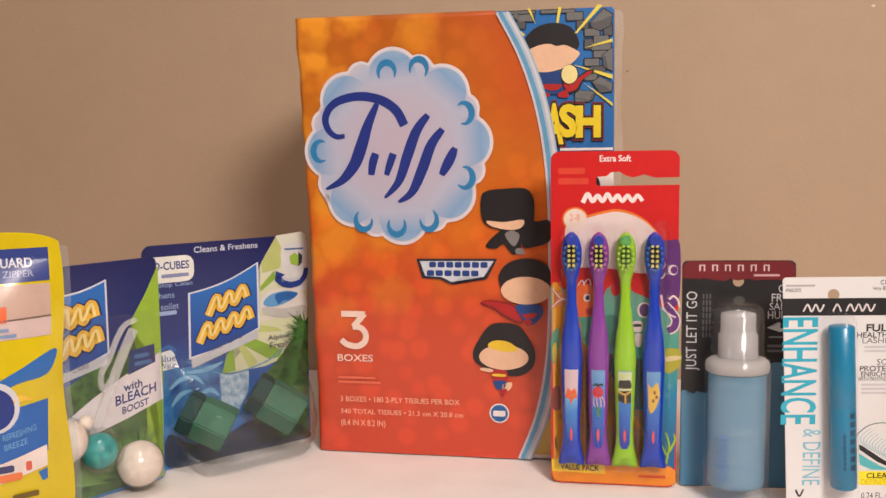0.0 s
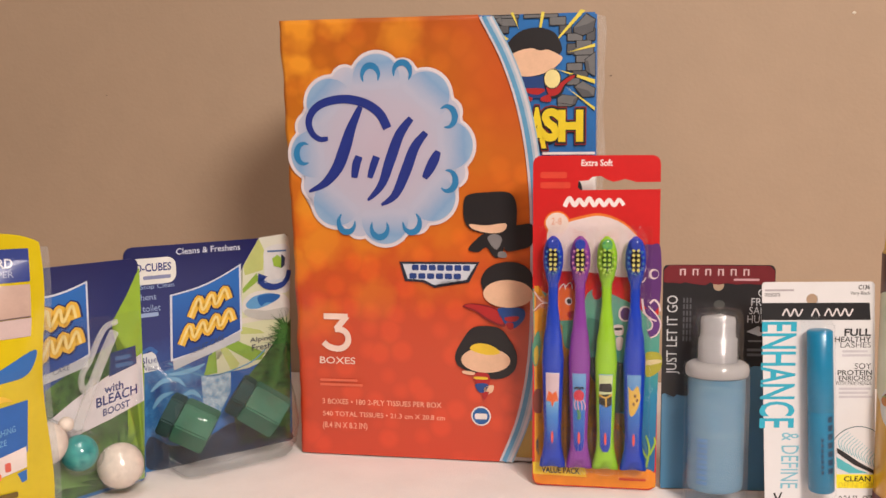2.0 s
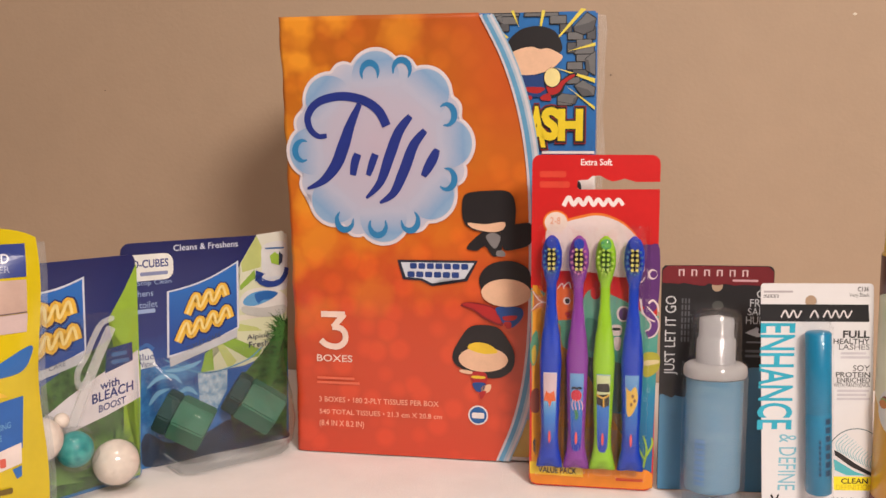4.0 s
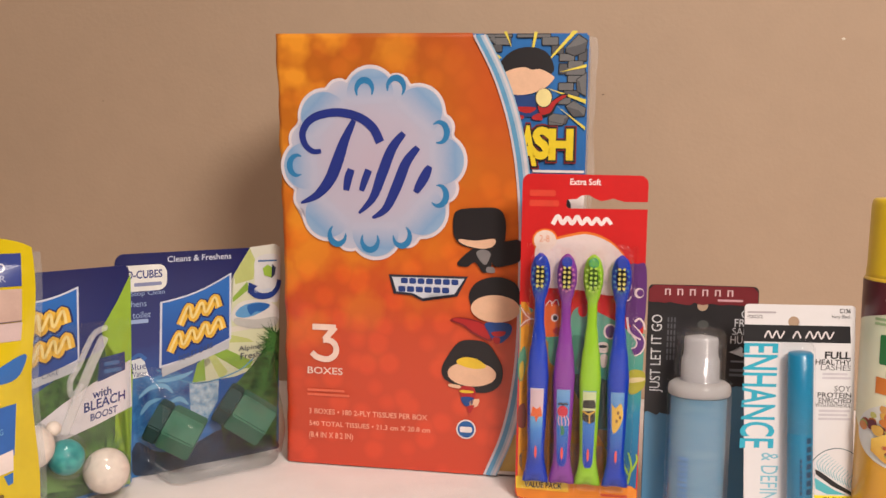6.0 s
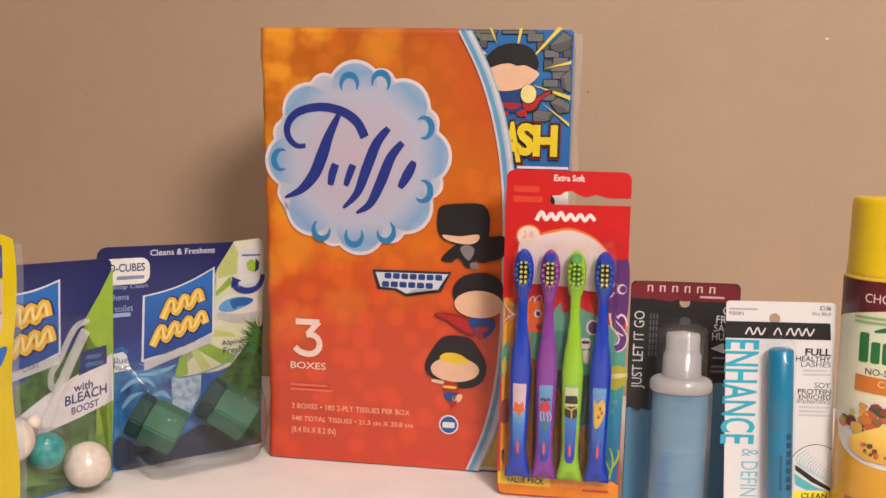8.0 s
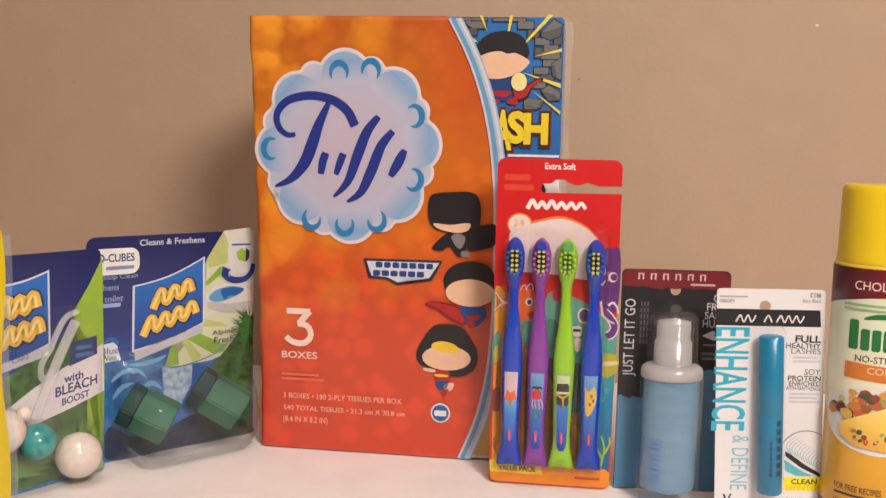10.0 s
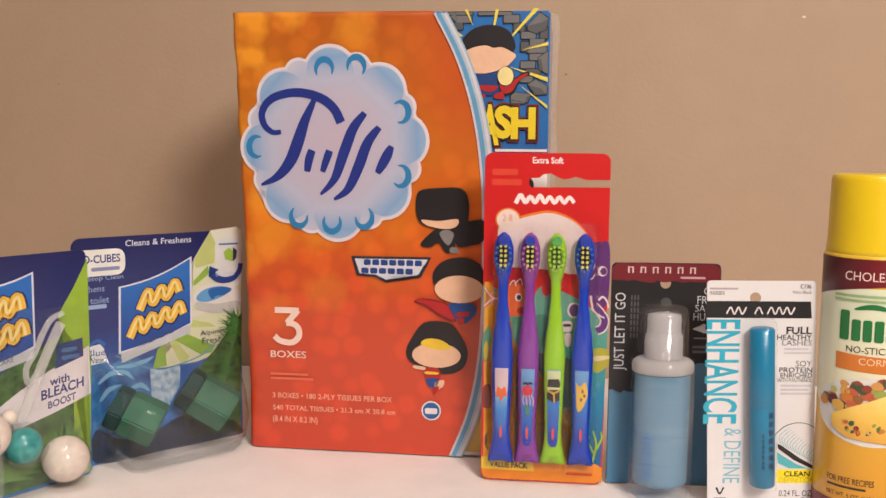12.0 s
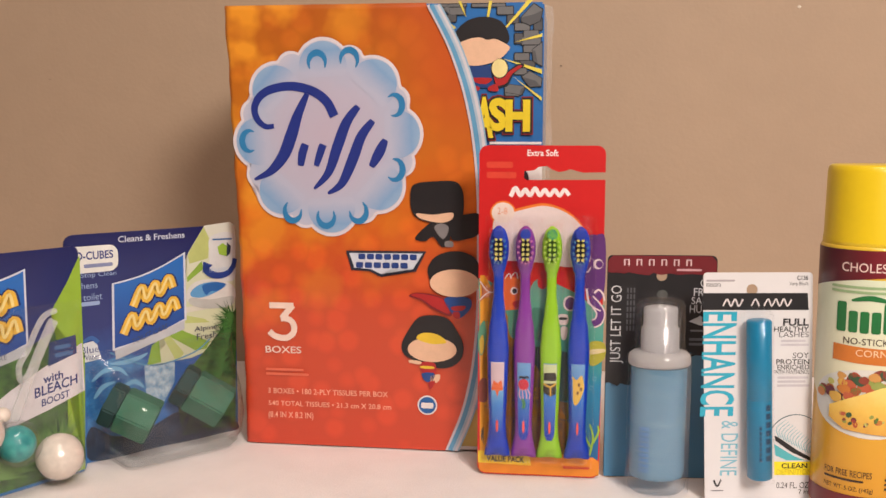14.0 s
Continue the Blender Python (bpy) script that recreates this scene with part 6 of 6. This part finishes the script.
    for p, q in zip(rings, rings[1:]):
        for n in range(5):
            bm.faces.new((p[n], p[n + 1], q[n + 1], q[n]))
    bm.faces.new(rings[0])
    part("blister_foot", bm, tray, t, "clear plastic tray at the foot of the blister")


def build_ball_pack():
    t = thing("cleaning_ball_pack", (-0.231, 0.552), (-0.186, 0.604), "dark blue and green card with white and teal cleaning balls", "cleaner pack", "toilet cleaner packs")
    card = slab("card", rounded((-0.040, 0.0, 0.0702, 0.1458), 0.004), 0.0012, NAVY, t, "dark blue printed card with a green edge")
    card["wide"], card["high"] = 0.068, 0.144
    navy = ink(36, 50, 118)
    sheet("foliage", [(0.0048, 0.0721), (0.0293, 0.0848), (0.0531, 0.0950), (0.0718, 0.0770), (0.0688, 0.0028), (0.0323, 0.0020), (0.0006, 0.0017)], 1, LEAFY, card)
    sheet("green_edge", [(0.0710, 0.1400), (0.0611, 0.1229), (0.0498, 0.1064), (0.0529, 0.0914), (0.0717, 0.0733), (0.0688, 0.0013), (0.0570, 0.0016), (0.0592, 0.0571), (0.0700, 0.0586)], 2, ink(142, 178, 52), card)
    sheet("green_fill", [(0.0710, 0.1400), (0.0611, 0.1229), (0.0498, 0.1064), (0.0551, 0.0947), (0.0708, 0.0734)], 3, ink(146, 182, 58), card)
    needle_print(card, [(0.0138, 0.0102), (0.0332, 0.0192), (0.0534, 0.0250)], 420, 0.02, 2, 8, (ink(26, 70, 40), ink(112, 156, 84)))
    sheet("white_banner", [(0.0036, 0.0523), (0.0224, 0.0631), (0.0420, 0.0723), (0.0701, 0.0840), (0.0706, 0.0528), (0.0465, 0.0459), (0.0230, 0.0406), (0.0028, 0.0379)], 4, ink(222, 218, 224), card)
    for body, r, s in (("with", (0.0427, 0.0628, 0.0561, 0.0682), 0.066), ("BLEACH", (0.0368, 0.0547, 0.0657, 0.0611), 0.132), ("BOOST", (0.0411, 0.0486, 0.0601, 0.0533), 0.139)):
        words(body, r, 5, navy, card, bend=slanted(r, s), bold=0.02)
    sheet("navy_patch", [(0.0480, 0.0879), (0.0659, 0.0899), (0.0661, 0.0780), (0.0464, 0.0729)], 5, ink(34, 58, 112), card)
    bars((0.0511, 0.0767, 0.0635, 0.0862), 2, 6, ink(70, 110, 160), card)
    logo_panel(card, [(-0.0074, 0.1283), (0.0336, 0.1337), (0.0334, 0.0897), (-0.0103, 0.0803)], 2, 0.3)
    sheet("silver_ribbon", [(-0.0034, 0.0813), (0.0333, 0.0883), (0.0329, 0.0823), (-0.0038, 0.0745)], 3, ink(188, 192, 200), card)
    rr = (0.0099, 0.0807, 0.0207, 0.0838)
    words("CARE", rr, 4, ink(92, 100, 122), card, bend=slanted(rr, 0.155))
    # hanger: a frosted clear hook over the card
    frost = clear("frosted_hanger", rough=0.2, bump=0.3, scale=100, veil=0.26)
    for line, w, y in (([(0.0453, 0.1040), (0.0350, 0.0852), (0.0257, 0.0660), (0.0172, 0.0476)], 0.0060, -0.0125), ([(0.0491, 0.1089), (0.0412, 0.1065), (0.0355, 0.0990), (0.0295, 0.0874), (0.0238, 0.0787), (0.0248, 0.0694), (0.0319, 0.0757)], 0.0034, -0.0095)):
        slab("hanger", ribbon(line, w), 0.0024, frost, t, "frosted clear plastic hook", y=y, bevel=0.0006)
    # three balls, then a highlight on the plastic put in as a small white ball
    chalk = material("white_ball", C(228, 216, 206), 0.6, vary=0.06, scale=240, bump=0.3, bump_scale=500)
    teal = material("teal_ball", C(70, 176, 172), 0.4, scale=230, spread=C(24, 122, 130), bump=0.3, bump_scale=400)
    for (u, z), rad, mt, lab in (((0.0433, 0.0196), 0.0140, chalk, "white cleaning ball"), ((0.0167, 0.0344), 0.0108, teal, "speckled teal cleaning ball"), ((-0.0041, 0.0452), 0.0126, chalk, "white cleaning ball"), ((0.0091, 0.0536), 0.0045, chalk, "small white ball standing in for a highlight")):
        bm = bmesh.new()
        bmesh.ops.create_uvsphere(bm, u_segments=32, v_segments=18, radius=rad, matrix=Matrix.Translation((u, -0.0145, z)))
        part("ball_and_glint", bm, mt, t, lab, smooth=True)
    for (u, z), rad in (((0.0174, 0.0343), 0.0138), ((-0.0041, 0.0452), 0.0142), ((0.0433, 0.0196), 0.0150)):
        bm = bmesh.new()
        bmesh.ops.create_uvsphere(bm, u_segments=28, v_segments=16, radius=rad, matrix=Matrix.Translation((u, -0.0145, z)))
        part("blister_dome", bm, PACK_FILM, t, "clear plastic dome", smooth=True)
    bulge_film("blister", t, 0.0, 0.0690, 0.0006, 0.112, 0.012, 5, 9, PACK_FILM)


build_cube_pack()
build_ball_pack()

# ---- the pouch of dishwasher capsules ----


def build_pouch():
    t = thing("detergent_pouch", (-0.318, 0.477), (-0.2135, 0.5225), "glossy yellow and blue plastic pouch with a zipper top", "pouch")
    W, H = 0.1140, 0.1700

    def puff(u, z, k=0):
        f = 2 * u / W - 1
        y = -0.016 * (1 - abs(f) ** 2.4) * min(1, z / 0.03) ** 0.5 * min(1, max(0, (0.155 - z) / 0.06)) ** 0.7
        y += 0.0018 * noise.noise((u * 40, z * 30, 6)) * (1 - abs(f) ** 4)
        x = u + 0.0016 * math.sin(z * 55) * max(0, f) ** 3
        return (x, y - 0.0004 * k, z)

    yellow = material("pouch_yellow", C(210, 186, 18), 0.25, vary=0.05, scale=25, coat=0.5, bump=0.25, bump_scale=50)
    bm = bmesh.new()
    n, m = 48, 64
    for side in (1, -1):
        grid = []
        for j in range(m + 1):
            z = 0.0005 + H * j / m
            row = []
            for i in range(n + 1):
                x, y, zz = puff(W * i / n, z)
                zz -= 0.006 * abs(2 * i / n - 1) ** 6 * (j / m) ** 8
                row.append(bm.verts.new((x, y if side > 0 else 0.001 - y * 0.8, zz)))
            grid.append(row)
        for a, b in zip(grid, grid[1:]):
            for i in range(n):
                bm.faces.new((a[i], a[i + 1], b[i + 1], b[i]) if side > 0 else (a[i + 1], a[i], b[i], b[i + 1]))
    bag = part("bag", bm, yellow, t, "glossy yellow plastic bag", smooth=True)

    def put(name, pts, k, mt):
        return sheet(name, pts, k, mt, bag, bend=puff, edge=0.004)

    navy, blue = ink(40, 58, 134), ink(44, 104, 178)
    put("navy_label", [(0.0444, 0.1605), (0.1078, 0.1615), (0.1074, 0.1434), (0.0432, 0.1427)], 1, navy)
    words("GUARD", (0.0797, 0.1511, 0.0997, 0.1563), 2, ink(210, 208, 222), bag, bend=puff, edge=0.004, bold=0.02)
    words("ZIPPER", (0.0849, 0.1461, 0.0998, 0.1495), 2, ink(160, 166, 204), bag, bend=puff, edge=0.004)
    put("pale_window", [(0.0432, 0.1421), (0.1073, 0.1418), (0.1075, 0.1241), (0.0419, 0.1224)], 1, ink(196, 166, 154))
    put("orange_tag", [(0.0664, 0.1309), (0.0860, 0.1309), (0.0858, 0.1225), (0.0659, 0.1218)], 2, ink(232, 98, 40))
    put("tear_line", [(0.0419, 0.1230), (0.1075, 0.1244), (0.1075, 0.1238), (0.0419, 0.1221)], 2, ink(120, 100, 96))
    put("pale_strip", [(0.0419, 0.1221), (0.1078, 0.1234), (0.1075, 0.1133), (0.0413, 0.1128)], 1, ink(206, 182, 180))
    bars((0.0604, 0.1136, 0.0903, 0.1201), 2, 2, ink(126, 150, 190), bag, bend=puff, edge=0.004)
    put("blue_wave", soft([(0.0398, 0.0892), (0.0694, 0.0888), (0.0894, 0.0960), (0.1094, 0.1054), (0.1090, 0.0971), (0.1034, 0.0913), (0.0890, 0.0891), (0.0690, 0.0826), (0.0393, 0.0816)]), 1, blue)
    put("blue_field", [(0.0392, 0.0801), (0.0738, 0.0710), (0.0882, 0.0765), (0.1051, 0.0783), (0.1023, 0.0495), (0.0752, 0.0463), (0.0370, 0.0464)], 1, ink(40, 98, 178))
    put("pale_wave", soft([(0.0393, 0.0813), (0.0740, 0.0732), (0.0901, 0.0794), (0.0970, 0.0793), (0.0886, 0.0834), (0.0688, 0.0789)]), 2, ink(232, 190, 60))
    put("capsule_edge", oval((0.0776, 0.0778), 0.0125, 0.0140, 24), 2, ink(206, 206, 216))
    put("capsule", oval((0.0770, 0.0772), 0.0105, 0.0115, 24), 3, ink(30, 52, 130))
    for body, r, sl in (("REFRESHING", (0.0805, 0.0593, 0.0975, 0.0628), 0.179), ("BREEZE", (0.0810, 0.0541, 0.0926, 0.0573), 0.161)):
        words(body, r, 2, ink(122, 174, 216), bag, bend=lambda u, z, k: puff(u, z + sl * (u - r[0]), k), edge=0.004)
    put("white_banner", [(0.0368, 0.0433), (0.0752, 0.0463), (0.1019, 0.0528), (0.1013, 0.0412), (0.0746, 0.0355), (0.0362, 0.0335)], 2, ink(226, 212, 208))
    bars((0.0614, 0.0404, 0.0851, 0.0474), 1, 3, ink(60, 64, 110), bag, bend=puff, edge=0.004)
    bars((0.0611, 0.0353, 0.0888, 0.0427), 1, 3, ink(226, 120, 70), bag, bend=puff, edge=0.004)
    put("red_square", rounded((0.0908, 0.0410, 0.0937, 0.0460), 0.0008), 3, ink(210, 96, 80))
    put("blue_foot", [(0.0965, 0.0386), (0.1012, 0.0399), (0.1009, 0.0340), (0.0985, 0.0331)], 1, blue)
    bars((0.0833, 0.0243, 0.0963, 0.0303), 1, 2, ink(110, 88, 30), bag, bend=puff, edge=0.004)
    # clear seam down the side
    bm = bmesh.new()
    rows = [[bm.verts.new((W - 0.0006 + 0.0016 * math.sin(z * 55) + f * 0.0042, 0.0003 + 0.0012 * f * noise.noise((z * 50, 1, 1)), z)) for f in (0, 0.5, 1)] for z in [0.002 + 0.160 * i / 50 for i in range(51)]]
    for a, b in zip(rows, rows[1:]):
        for i in range(2):
            bm.faces.new((a[i], a[i + 1], b[i + 1], b[i]))
    part("side_seam", bm, clear("seam_film", tint=(0.9, 0.93, 0.96), rough=0.1, bump=0.5, scale=80, veil=0.12), t, "clear sealed side seam", smooth=True)


build_pouch()
